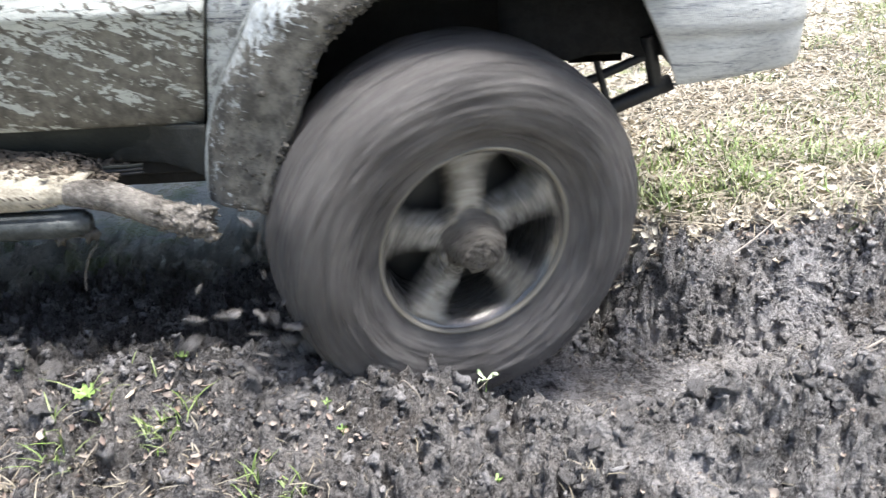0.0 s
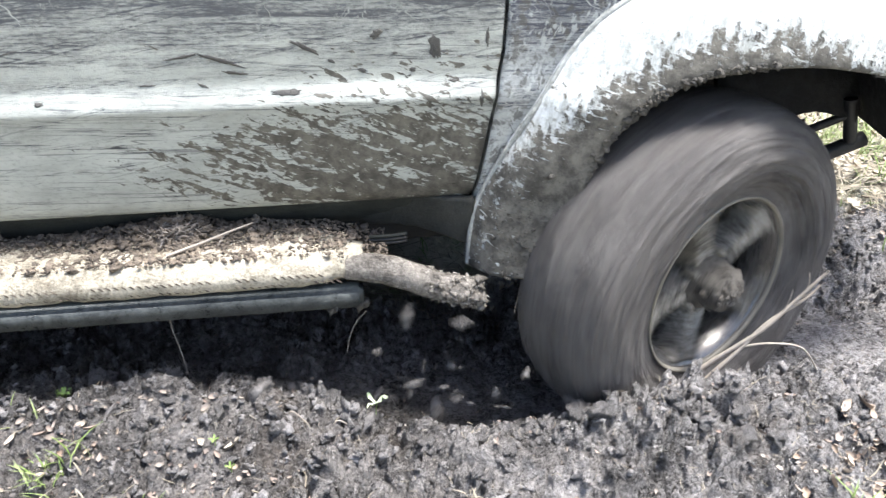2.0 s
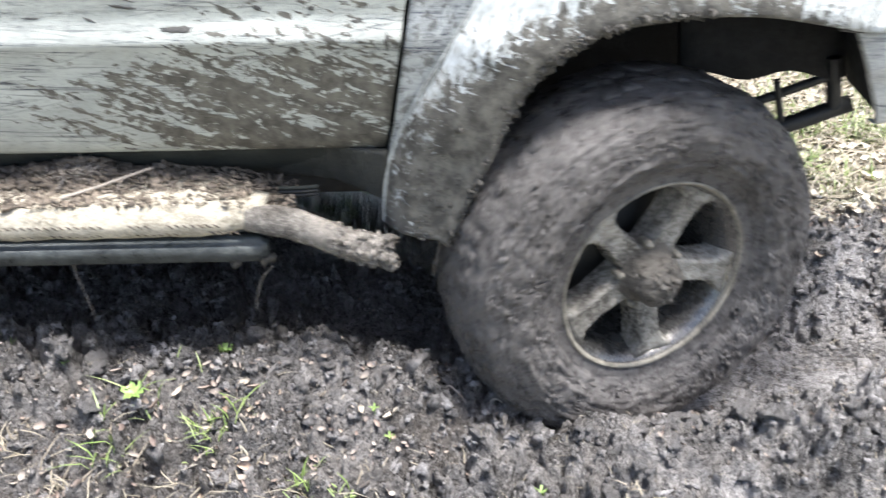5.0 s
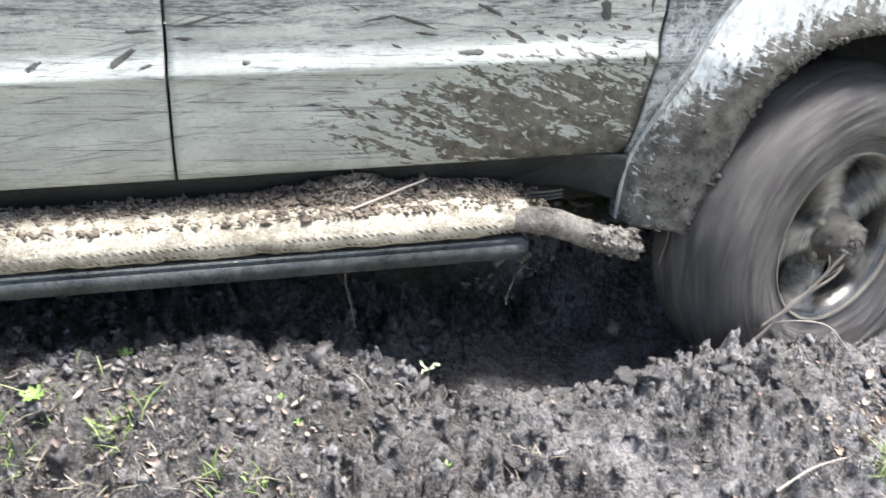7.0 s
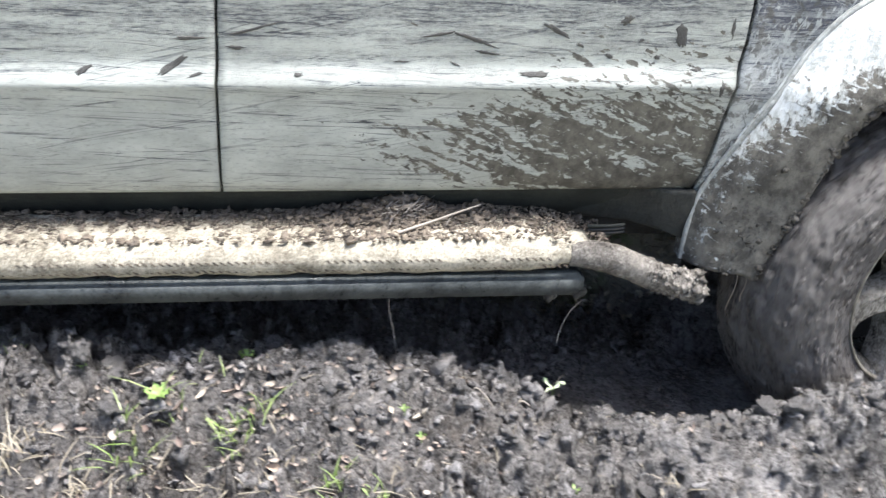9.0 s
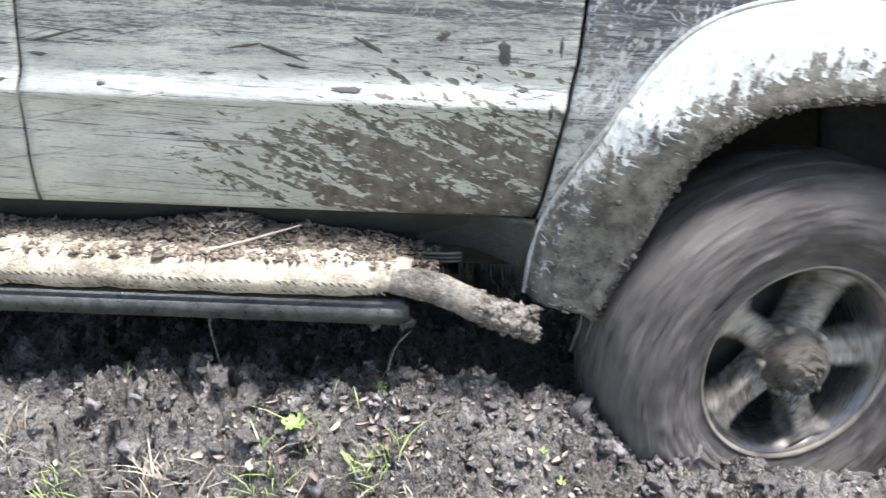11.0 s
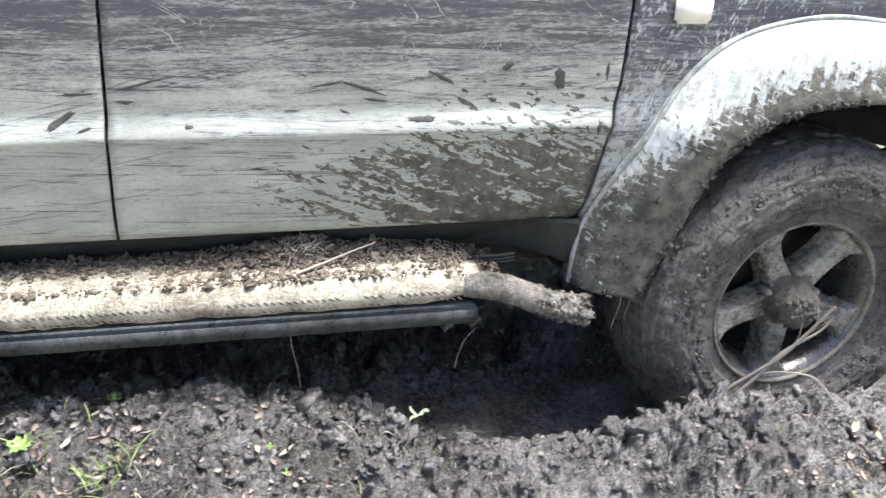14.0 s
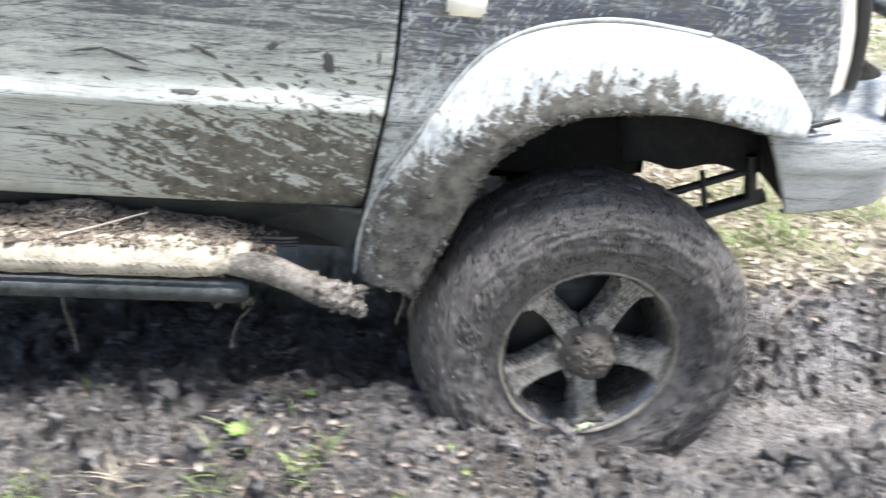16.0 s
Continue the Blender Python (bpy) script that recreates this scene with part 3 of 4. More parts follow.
    # near-black masses added to stop light and bright gaps under the car
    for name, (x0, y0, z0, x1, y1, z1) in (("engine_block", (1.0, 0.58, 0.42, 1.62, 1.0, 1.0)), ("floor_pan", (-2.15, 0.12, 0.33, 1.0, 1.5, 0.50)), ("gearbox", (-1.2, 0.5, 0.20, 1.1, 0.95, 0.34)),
                                          ("inner_wing", (0.99, 0.50, 0.38, 1.76, 0.56, 1.02)), ("radiator_panel", (1.77, 0.50, 0.47, 1.97, 0.56, 1.02)), ("axle_light_block", (1.42, 0.16, 0.20, 1.56, 1.45, 0.30)), ("far_rail_light_block", (-2.1, 1.20, 0.16, 1.5, 1.34, 0.34))):
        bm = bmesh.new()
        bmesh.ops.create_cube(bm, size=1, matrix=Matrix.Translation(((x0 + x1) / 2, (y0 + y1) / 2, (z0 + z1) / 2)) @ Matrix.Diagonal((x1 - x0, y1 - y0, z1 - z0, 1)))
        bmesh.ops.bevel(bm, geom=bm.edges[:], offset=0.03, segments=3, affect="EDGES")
        part(name, bm_mesh(name, bm, M_UNDER, False), car, "near-black added " + name.replace("_", " "))
    # rear and far wheels, out of view, added to hold light off the underside
    for x, y in ((1.5, 1.42), (-1.25, 1.42), (-1.25, 0.02)):
        me = lathe([(0.02, 0.02), (0.21, 0.0), (0.30, -0.02), (0.36, 0.01), (0.385, 0.08), (0.385, 0.15), (0.36, 0.22), (0.30, 0.24), (0.02, 0.2)], M_TYRE, "wheel", 48)
        me.transform(Matrix.Translation((x, y - 0.02, 0.26)))
        part("wheel", me, car, "muddy off-road wheel, unseen, added to block light")
    # unseen bonnet, cabin top, far side and tail close the shell against sky light
    top = [[(x, interp(v, (0, 0.1, 0.5, 0.9, 1), (0.035, 0.09, 0.82, 1.55, 1.605)) + front_y(x) * (1 if v < 0.5 else -1), interp(v, (0, 0.1, 0.5, 0.9, 1), (1.105, 1.135, 1.16, 1.135, 1.105)) - 0.06 * step01(x, 1.0, 2.0)) for v in [k / 20 for k in range(21)]] for x in np.linspace(-2.2, 2.0, 30)]
    part("bonnet", thick_grid(top, (0, 0, -0.03), M_FENDER, "bonnet"), car)
    far = [[(x, 1.63 - side_y(z) - front_y(x), z) for z in DOOR_ZS] for x in np.linspace(-2.2, 2.0, 30)]
    part("far_side", thick_grid(far, (0, -0.04, 0), M_FENDER, "far_side"), car)
    rear = [[(-2.2 + 1.18 * i / 20, side_y(z), z) for z in DOOR_ZS] for i in range(20)]
    part("rear_wing", thick_grid(rear, (0, 0.04, 0), M_DOOR, "rear_wing"), car)
    tail = [[(-2.2, 0.03 + 1.57 * i / 12, z) for z in DOOR_ZS] for i in range(13)]
    part("tailgate", thick_grid(tail, (0.04, 0, 0), M_FENDER, "tailgate"), car)
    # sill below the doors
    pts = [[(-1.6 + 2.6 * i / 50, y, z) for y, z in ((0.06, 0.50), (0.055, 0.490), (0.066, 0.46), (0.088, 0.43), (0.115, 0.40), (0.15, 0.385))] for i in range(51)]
    part("sill", thick_grid(pts, (0, 0.03, 0), M_SILL, "sill"), car, "dusty sill, shade under the doors put into its near-black colour")
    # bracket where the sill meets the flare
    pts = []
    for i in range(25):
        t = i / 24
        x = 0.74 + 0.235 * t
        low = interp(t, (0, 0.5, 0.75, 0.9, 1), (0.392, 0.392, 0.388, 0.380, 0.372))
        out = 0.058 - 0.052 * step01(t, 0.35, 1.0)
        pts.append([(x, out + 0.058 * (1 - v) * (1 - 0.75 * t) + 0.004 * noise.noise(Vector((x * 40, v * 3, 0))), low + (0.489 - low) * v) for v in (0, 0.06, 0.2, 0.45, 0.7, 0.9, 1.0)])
    part("sill_end", thick_grid(pts, (0, 0.02, 0), M_SILL_END, "sill_end"), car, "mud-caked body panel behind the flare, shade put into its dark colour")
    # side step: flat board with rolled edge, lower rail, bent tube end
    prof = [(0.075, 0.418), (0.03, 0.424), (-0.03, 0.424), (-0.062, 0.420), (-0.084, 0.406), (-0.093, 0.388), (-0.092, 0.372), (-0.080, 0.358), (-0.060, 0.352), (-0.03, 0.353), (0.03, 0.356)]
    pts = []
    for i in range(121):
        x = -1.45 + 2.19 * i / 120
        end = step01(x, 0.60, 0.74)
        row = []
        for y, z in prof:
            w = 0.004 * fbm(x * 2, y * 2 + z, 18, 3)
            zz = 0.384 + (z - 0.384) * (1 - 0.42 * end)
            row.append((x, -0.045 + (y + 0.052) * (1 - 0.55 * end) - 0.007 + w * 0.4, zz + w))
        pts.append(row)
    part("step_board", thick_grid(pts, (0, 0, 0.004), M_STEP, "step_board"), car, "aluminium step board coated in pale dried mud")
    part("step_tube", sweep([(0.70, -0.055, 0.381), (0.75, -0.055, 0.377), (0.80, -0.058, 0.366), (0.87, -0.064, 0.338), (0.93, -0.068, 0.318), (0.980, -0.068, 0.306)], lambda t: 0.024 + 0.009 * min(1.0, t * 4) - 0.004 * t, M_TUBE, "step_tube", 70, 20, 0.09), car, "bent muddy tube end")
    bm = bmesh.new()
    bmesh.ops.create_cube(bm, size=1, matrix=Matrix.Translation((-0.36, -0.050, 0.316)) @ Matrix.Diagonal((2.19, 0.05, 0.050, 1)))
    bmesh.ops.bevel(bm, geom=bm.edges[:], offset=0.010, segments=3, affect="EDGES")
    part("step_rail", bm_mesh("step_rail", bm, M_RAIL), car, "scuffed dark grey steel rail")
    items = []
    for i in range(190):
        for row in range(2):
            x = -0.9 + 0.0145 * i + 0.007 * row
            if x > 0.70 or noise.noise(Vector((x * 14, row * 3.0, 2))) < -0.2:
                continue
            y, z = ((-0.0925, 0.388), (-0.0905, 0.371))[row]
            c = Vector((x, y, z))
            d = Vector((-0.0048, 0, 0.0040))
            w = Vector((0.0026, 0, 0.0002))
            items.append(([c - d - w, c - d + w, c + d + w, c + d - w, c + Vector((0, -0.0026, 0))], [(0, 1, 4), (1, 2, 4), (2, 3, 4), (3, 0, 4)]))
    part("step_tread", scatter_mesh("step_tread", items, M_CRUMB), car, "raised diagonal tread bars", "stuff")
    part("rail_mud", scatter_mesh("rail_mud", [([p + Vector((0.70 + 0.03 * math.sin(k), -0.05, 0.305 + 0.02 * math.cos(2 * k))) for p in lump(random.Random(k), 0.013, 1, 2, 0, 1.2)[0]], LUMPS[2][1]) for k in range(14)], M_CAKE), car, "clotted mud and roots", "stuff")
    rng = random.Random(31)
    items = []
    for i in range(420):
        t = min(1.0, rng.uniform(0.3, 1.0) ** 0.45)
        c = along([(0.66, -0.055, 0.380), (0.74, -0.055, 0.377), (0.80, -0.058, 0.366), (0.87, -0.064, 0.338), (0.93, -0.068, 0.318), (0.980, -0.068, 0.306)], t)
        a = rng.uniform(0, 6.283)
        r = min(rng.lognormvariate(math.log(0.0026), 0.6), 0.009) * (0.6 + 0.8 * t)
        v, f = lump(rng, r, 0.8, 1, 0, 1.5)
        c = c + Vector((rng.gauss(0, 0.006), 0.029 * math.cos(a), 0.029 * math.sin(a)))
        items.append(([p + c for p in v], f))
    part("tube_mud", scatter_mesh("tube_mud", items, M_TUBE), car, "wet mud clots", "stuff")
    # slotted end cap of the step mount
    for k in range(3):
        part("mount_fin", sweep([(0.755, 0.020, 0.392 + 0.008 * k), (0.80, 0.016, 0.394 + 0.008 * k), (0.835, 0.022, 0.394 + 0.008 * k)], 0.004, (M_DARK, M_DARK, M_SILL)[k], "mount_fin", 10, 6), car)
    # mud and debris on the step
    rng = random.Random(15)
    items = []
    for i in range(12500):
        x = rng.uniform(-0.9, 0.79)
        y = rng.uniform(-0.07, 0.075)
        heap = math.exp(-((x - 0.36) / 0.16) ** 2) + 0.35
        if rng.random() > (0.36 + 0.64 * step01(y, -0.075, 0.01)) * min(1.0, 0.4 + heap):
            continue
        r = min(rng.lognormvariate(math.log(0.0019), 0.6) * (0.7 + 0.6 * heap), 0.010)
        v, f = lump(rng, r, 0.65, 1 if r < 0.006 else 2, 0, 1.7)
        z = 0.422 + r * 0.05 + 0.022 * step01(y, -0.03, 0.06) * heap * (0.55 + 0.9 * noise.noise(Vector((x * 16, y * 30, 4))) + 0.45) - 0.03 * step01(x, 0.66, 0.76)
        items.append(([p + Vector((x, y, z)) for p in v], f))
    part("step_debris", scatter_mesh("step_debris", items, M_CRUMB), car, "crumbs of earth and leaf on the step", "stuff")
    items = []
    for i in range(1100):
        x, y = rng.uniform(-0.9, 0.72), rng.uniform(-0.085, 0.06)
        items.append(straw(rng, Vector((x, y, interp(y, (-0.09, -0.06, 0.06), (0.402, 0.427, 0.437)))), rng.uniform(0.005, 0.018), 0.0005))
    part("step_straw", scatter_mesh("step_straw", items, M_STRAW), car, "short straw stuck in mud", "stuff")
    items = []
    for i in range(420):
        c = Vector((rng.gauss(0.36, 0.05), rng.gauss(0.035, 0.018), 0))
        c.z = 0.428 + 0.034 * math.exp(-((c.x - 0.36) / 0.05) ** 2) * rng.random()
        items.append(straw(rng, c, rng.uniform(0.015, 0.04), 0.0011, 0.8))
    part("step_clump", scatter_mesh("step_clump", items, M_TWIG), car, "matted clump of roots and bark", "stuff")
    part("step_twig", sweep([(0.352, -0.045, 0.428), (0.42, -0.02, 0.440), (0.47, -0.005, 0.452), (0.522, 0.0, 0.468)], lambda t: 0.0034 - 0.0018 * t, M_TWIG, "step_twig", 16, 6, 0.3), car, "thin dry twig")
    for pts in (((0.338, -0.03, 0.30), (0.334, -0.03, 0.25), (0.344, -0.03, 0.19), (0.350, -0.03, 0.13)), ((0.74, -0.05, 0.27), (0.715, -0.05, 0.24), (0.70, -0.05, 0.20), (0.694, -0.05, 0.165)), ((1.075, -0.04, 0.33), (1.072, -0.045, 0.29), (1.062, -0.045, 0.25), (1.06, -0.045, 0.235)), ((1.09, -0.04, 0.33), (1.095, -0.045, 0.30), (1.088, -0.045, 0.27), (1.09, -0.045, 0.255))):
        part("hanging_root", sweep(pts, 0.0009, M_TWIG, "hanging_root", 14, 4), car)
    # wet splats on the doors: x, z, length, height, slope
    for x, z, length, tall, slope in ((0.897, 0.807, 0.026, 0.050, -0.5), (-0.062, 0.748, 0.055, 0.014, 0.6), (-0.221, 0.740, 0.03, 0.012, 0.5), (0.43, 0.808, 0.06, 0.007, 0.15), (0.50, 0.798, 0.09, 0.010, -0.32), (0.52, 0.775, 0.05, 0.007, -0.15),
                                      (0.651, 0.818, 0.05, 0.011, -0.5), (0.787, 0.838, 0.022, 0.02, 0.3), (0.997, 0.823, 0.007, 0.04, 0.0), (0.614, 0.736, 0.06, 0.012, 0.05), (0.461, 0.753, 0.022, 0.006, -0.4), (0.167, 0.733, 0.018, 0.009, 0.1), (0.055, 0.781, 0.035, 0.008, -0.05),
                                      (-0.03, 0.797, 0.07, 0.007, 0.03), (0.09, 0.815, 0.11, 0.006, 0.27), (0.853, 0.768, 0.012, 0.01, 0), (0.758, 0.770, 0.018, 0.009, -0.2), (0.36, 0.757, 0.03, 0.004, 0), (0.70, 0.79, 0.016, 0.007, -0.4), (0.82, 0.80, 0.012, 0.006, 0.1), (0.93, 0.745, 0.02, 0.006, -0.1), (-0.02, 0.733, 0.03, 0.006, 0.3), (0.985, 0.71, 0.009, 0.035, -0.1)):
        part("mud_splat", splat(rng, x, z, length, tall, slope), car)
    # bumper
    pts = []
    plan = [(1.845, 0.015), (1.95, 0.012), (2.08, 0.028), (2.185, 0.075), (2.245, 0.17), (2.265, 0.35), (2.27, 0.8), (2.25, 1.25), (2.215, 1.42), (2.10, 1.57), (1.95, 1.60), (1.84, 1.60)]
    for i in range(80):
        t = i / 79
        q = along([(*p, 0) for p in plan], t)
        cut = max(0.0, 1 - t * 11)
        row = []
        for s, inn in ((-0.40, 0.145), (-0.32, 0.130), (-0.10, 0.115), (-0.06, 0.085), (-0.03, 0.035), (0.0, 0.010), (0.03, 0.003), (0.08, 0.0), (0.35, -0.004), (0.44, -0.004), (0.47, 0.004), (0.55, 0.004), (0.9, 0.012), (0.97, 0.022), (1, 0.04)):
            z = 0.712 - 0.20 * (s if s > 0 else s * step01(t, 0.02, 0.16)) + 0.03 * max(0, s - 0.5) * step01(t, 0.05, 0.25)
            row.append((q.x + 0.10 * s * cut, q.y + inn * (1 if q.y < 0.8 else -1), z))
        pts.append(row)
    part("front_bumper", thick_grid(pts, (0, 0.02, 0), M_BUMPER, "front_bumper"), car, "pale scuffed plastic bumper corner")
    part("gap_strip", sweep([(1.80, 0.0, 0.722), (1.86, 0.005, 0.716), (1.93, 0.012, 0.735), (2.00, 0.03, 0.748)], 0.006, M_STEEL, "gap_strip", 20, 8), car, "torn black rubber strip")
    # tow frame behind the wheel, seen under the bumper
    for a, b, r in (((1.66, 0.27, 0.338), (1.99, 0.25, 0.475), 0.020), ((1.70, 0.27, 0.440), (1.94, 0.25, 0.542), 0.011), ((1.955, 0.25, 0.465), (1.93, 0.25, 0.58), 0.017), ((1.845, 0.25, 0.43), (1.815, 0.25, 0.53), 0.008)):
        part("frame_bar", sweep([a, [(p + q) / 2 for p, q in zip(a, b)], b], r, M_STEEL, "frame_bar", 8, 8), car)
    pts = [[(1.60 + 0.36 * i / 12, 0.24 + 0.05 * j, 0.545 + 0.10 * j + 0.01 * math.sin(i)) for j in range(4)] for i in range(13)]
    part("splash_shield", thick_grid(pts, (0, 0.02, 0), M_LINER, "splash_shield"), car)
    pts = [[(1.925 + 0.14 * i / 10 - 0.05 * step01(z, 0.85, 1.1), 0.045 + 0.115 * (i / 10) ** 1.6, z) for z in (0.782, 0.79, 0.85, 0.92, 1.0, 1.06, 1.07)] for i in range(11)]
    part("headlamp", thick_grid(pts, (-0.02, 0.03, 0), M_LAMP, "headlamp"), car, "pale wrap-around headlamp lens")
    part("lamp_surround", sweep([(2.072, 0.155, 0.785), (2.064, 0.15, 0.90), (2.04, 0.145, 1.0), (2.02, 0.14, 1.08)], 0.017, M_STEEL, "lamp_surround", 16, 8), car, "black lamp surround")
    # bull bar: upright on the bumper, then across the front
    bar = [(2.185, 0.13, 0.69), (2.19, 0.13, 0.78), (2.195, 0.13, 0.86), (2.185, 0.15, 0.925), (2.17, 0.26, 0.955), (2.17, 0.55, 0.965), (2.17, 0.82, 0.965)]
    bar += [(x, 1.63 - y, z) for x, y, z in bar[-2::-1]]
    part("bull_bar", sweep(bar, 0.024, M_BAR, "bull_bar", 90, 14), car, "dusty dark grey tubular bull bar")
    # side marker lamp
    bm = bmesh.new()
    bmesh.ops.create_cube(bm, size=1, matrix=Matrix.Translation((1.162, 0.012, 0.945)) @ Matrix.Diagonal((0.078, 0.022, 0.052, 1)))
    bmesh.ops.bevel(bm, geom=bm.edges[:], offset=0.007, segments=3, affect="EDGES")
    part("side_marker_lamp", bm_mesh("side_marker_lamp", bm, M_LAMP), car, "pale plastic marker lamp")
    return car


def build_wheel(car):
    wheel = new("front_wheel")
    wheel.parent = car
    R = 0.407

    def rough(v, w, r):
        if r < 0.24:
            return v
        k = 0.007 * noise.noise(v * 14) + 0.005 * noise.noise(v * 45) + 0.003 * noise.noise(v * 95)
        d = Vector((v.x, 0, v.z)).normalized()
        return v + d * k * step01(r, 0.25, 0.36) + Vector((0, -1, 0)) * ((0.005 * noise.noise(v * 34 + Vector((5, 0, 0))) + 0.004 * noise.noise(v * 90) + 0.0035 * noise.noise(Vector((math.cos(w) * 0.6, r * 150, math.sin(w) * 0.6))) + 0.008 * abs(noise.noise(Vector((math.cos(w) * 3, r * 70, math.sin(w) * 3))))) if v.y < 0.05 else 0)

    prof = [(0.205, 0.004), (0.216, -0.002), (0.226, -0.004), (0.244, -0.010), (0.262, -0.024), (0.285, -0.035), (0.315, -0.039), (0.345, -0.034), (0.370, -0.022), (0.386, -0.004), (0.396, 0.018), (0.401, 0.045), (0.405, 0.08), (R, 0.115), (0.405, 0.15), (0.400, 0.185), (0.390, 0.215), (0.36, 0.24), (0.32, 0.25), (0.26, 0.24), (0.21, 0.22)]
    prof = [tuple(along([(*p, 0) for p in prof], k / 129))[:2] for k in range(130)]
    part("tyre", lathe(prof, M_TYRE, "tyre", 220, rough), wheel, "mud-coated off-road tyre")
    # tread lugs round the shoulder
    bm = bmesh.new()
    rng = random.Random(3)
    for k in range(48):
        w = 2 * math.pi * k / 48
        for y, wd, tilt in ((0.012, 0.046, 0.0), (0.075, 0.050, -0.25), (0.140, 0.050, 0.25), (0.20, 0.045, -0.1)):
            a = w + (0.065 if y > 0.05 else 0) * (k % 2 * 0.4 + 0.6) + rng.uniform(-0.006, 0.006)
            r = interp(y, (0.0, 0.018, 0.075, 0.115, 0.155, 0.215), (0.382, 0.390, 0.4035, 0.4055, 0.4035, 0.383)) - 0.0038 + rng.uniform(-0.0015, 0.0015)
            m = Matrix.Rotation(a, 4, "Y") @ Matrix.Translation((0, y, r)) @ Matrix.Rotation(tilt, 4, "Z") @ Matrix.Rotation(0.5 if y < 0.03 else 0, 4, "X") @ Matrix.Diagonal((0.034, wd, 0.010, 1))
            bmesh.ops.create_cube(bm, size=1, matrix=m)
    bmesh.ops.bevel(bm, geom=bm.edges[:], offset=0.003, segments=1, affect="EDGES")
    part("tread", bm_mesh("tread", bm, M_TYRE), wheel, kind="stuff")
    # rim: lip, barrel, spokes, hub
    part("rim_lip", lathe([(0.205, 0.012), (0.208, 0.0), (0.213, -0.006), (0.2165, -0.004), (0.2165, 0.006)], M_LIP, "rim_lip", 96), wheel, "pale worn rim edge")
    part("rim_barrel", lathe([(0.207, 0.006), (0.198, 0.014), (0.190, 0.035), (0.183, 0.07), (0.178, 0.14), (0.176, 0.22)], M_BARREL, "rim_barrel", 96), wheel)
    part("brake_disc", lathe([(0.178, 0.15), (0.15, 0.135), (0.05, 0.12), (0.001, 0.12)], M_DARK, "brake_disc", 64), wheel)
    for k in range(5):
        rows = []
        for i in range(14):
            t = i / 13
            r = 0.045 + (0.203 - 0.045) * t
            half = interp(t, (0, 0.25, 0.55, 0.85, 1.0), (0.036, 0.028, 0.0245, 0.031, 0.056))
            yy = interp(t, (0, 0.3, 0.7, 1.0), (0.030, 0.026, 0.020, 0.010))
            row = []
            for s, d in ((-1.12, 0.060), (-1.04, 0.016), (-0.96, 0.004), (-0.84, -0.002), (-0.6, 0.0), (0, 0.003), (0.6, 0.0), (0.84, -0.002), (0.96, 0.004), (1.04, 0.016), (1.12, 0.060)):
                row.append((s * half, yy + d, math.sqrt(max(r * r - (s * half) ** 2, 0.0004))))
            rows.append(row)
        me = thick_grid(rows, (0, 0.004, 0), M_RIM, "spoke")
        me.transform(Matrix.Rotation(2 * math.pi * k / 5, 4, "Y"))
        part("spoke", me, wheel, "muddy alloy spoke")
    part("hub", lathe([(0.070, 0.06), (0.072, 0.034), (0.066, 0.024), (0.058, 0.020), (0.054, -0.006), (0.048, -0.028), (0.030, -0.040), (0.001, -0.042)], M_HUB, "hub", 40, lambda v, w, r: v * (1 + 0.10 * noise.noise(v * 60))), wheel, "hub cap packed with mud")
    items = []
    rng = random.Random(6)
    for i in range(70):
        a, r = rng.uniform(0, 6.28), min(0.056, abs(rng.gauss(0, 0.03)))
        v, f = lump(rng, rng.uniform(0.004, 0.010), 0.9, 1)
        items.append(([p + Vector((r * math.cos(a), interp(r, (0, 0.04, 0.056), (-0.040, -0.034, -0.004)), r * math.sin(a))) for p in v], f))
    part("hub_mud", scatter_mesh("hub_mud", items, M_HUB), wheel, "clotted mud", "stuff")
    for k in range(5):
        a = 2 * math.pi * (k + 0.5) / 5
        me = lathe([(0.0085, 0.03), (0.009, 0.004), (0.006, -0.003), (0.0005, -0.004)], M_LIP, "wheel_nut", 12)
        me.transform(Matrix.Translation((0.072 * math.sin(a), 0.016, 0.072 * math.cos(a))))
        part("wheel_nut", me, wheel)
    # lumps of mud on the sidewall
    items = []
    for i in range(4600):
        a = rng.uniform(0, 6.28)
        r = rng.uniform(0.250, 0.392)
        y = interp(r, (0.244, 0.262, 0.285, 0.315, 0.345, 0.370, 0.388, 0.399), (-0.010, -0.024, -0.035, -0.039, -0.034, -0.022, -0.004, 0.018))
        v, f = lump(rng, min(rng.lognormvariate(math.log(0.0019), 0.55), 0.0065), 0.9, 1, 0, 1.4)
        turn = Matrix.Rotation(a, 3, "Y")
        items.append(([turn @ Vector((p.x * 1.3, p.y * 0.7 + y - 0.001, p.z + r)) for p in v], f))
    part("tyre_mud", scatter_mesh("tyre_mud", items, M_TYRE), wheel, kind="stuff")
    return wheel


car = build_car()
front_wheel = build_wheel(car)

# ---- plants, leaves and twigs ----
def leaf(rng, at, size, curl=0.5, tilt=0.5):
    """A small curled leaf."""
    turn = Euler((rng.gauss(0, tilt), rng.gauss(0, tilt), rng.uniform(0, 6.283))).to_matrix()
    v = []
    k = rng.uniform(0.55, 1.1)
    for x, w in ((-0.5, 0.03), (-0.36, 0.19 * k), (-0.12, 0.32 * k), (0.14, 0.30 * k), (0.36, 0.17 * k), (0.5, 0.02)):
        x, w = x + rng.gauss(0, 0.03), w * rng.uniform(0.7, 1.25)
        for s in (-1, 0, 1):
            v.append(at + turn @ Vector((x * size, s * w * size, size * curl * (0.35 * abs(s) + 0.5 * x * x))))
    return v, grid_faces(6, 3)


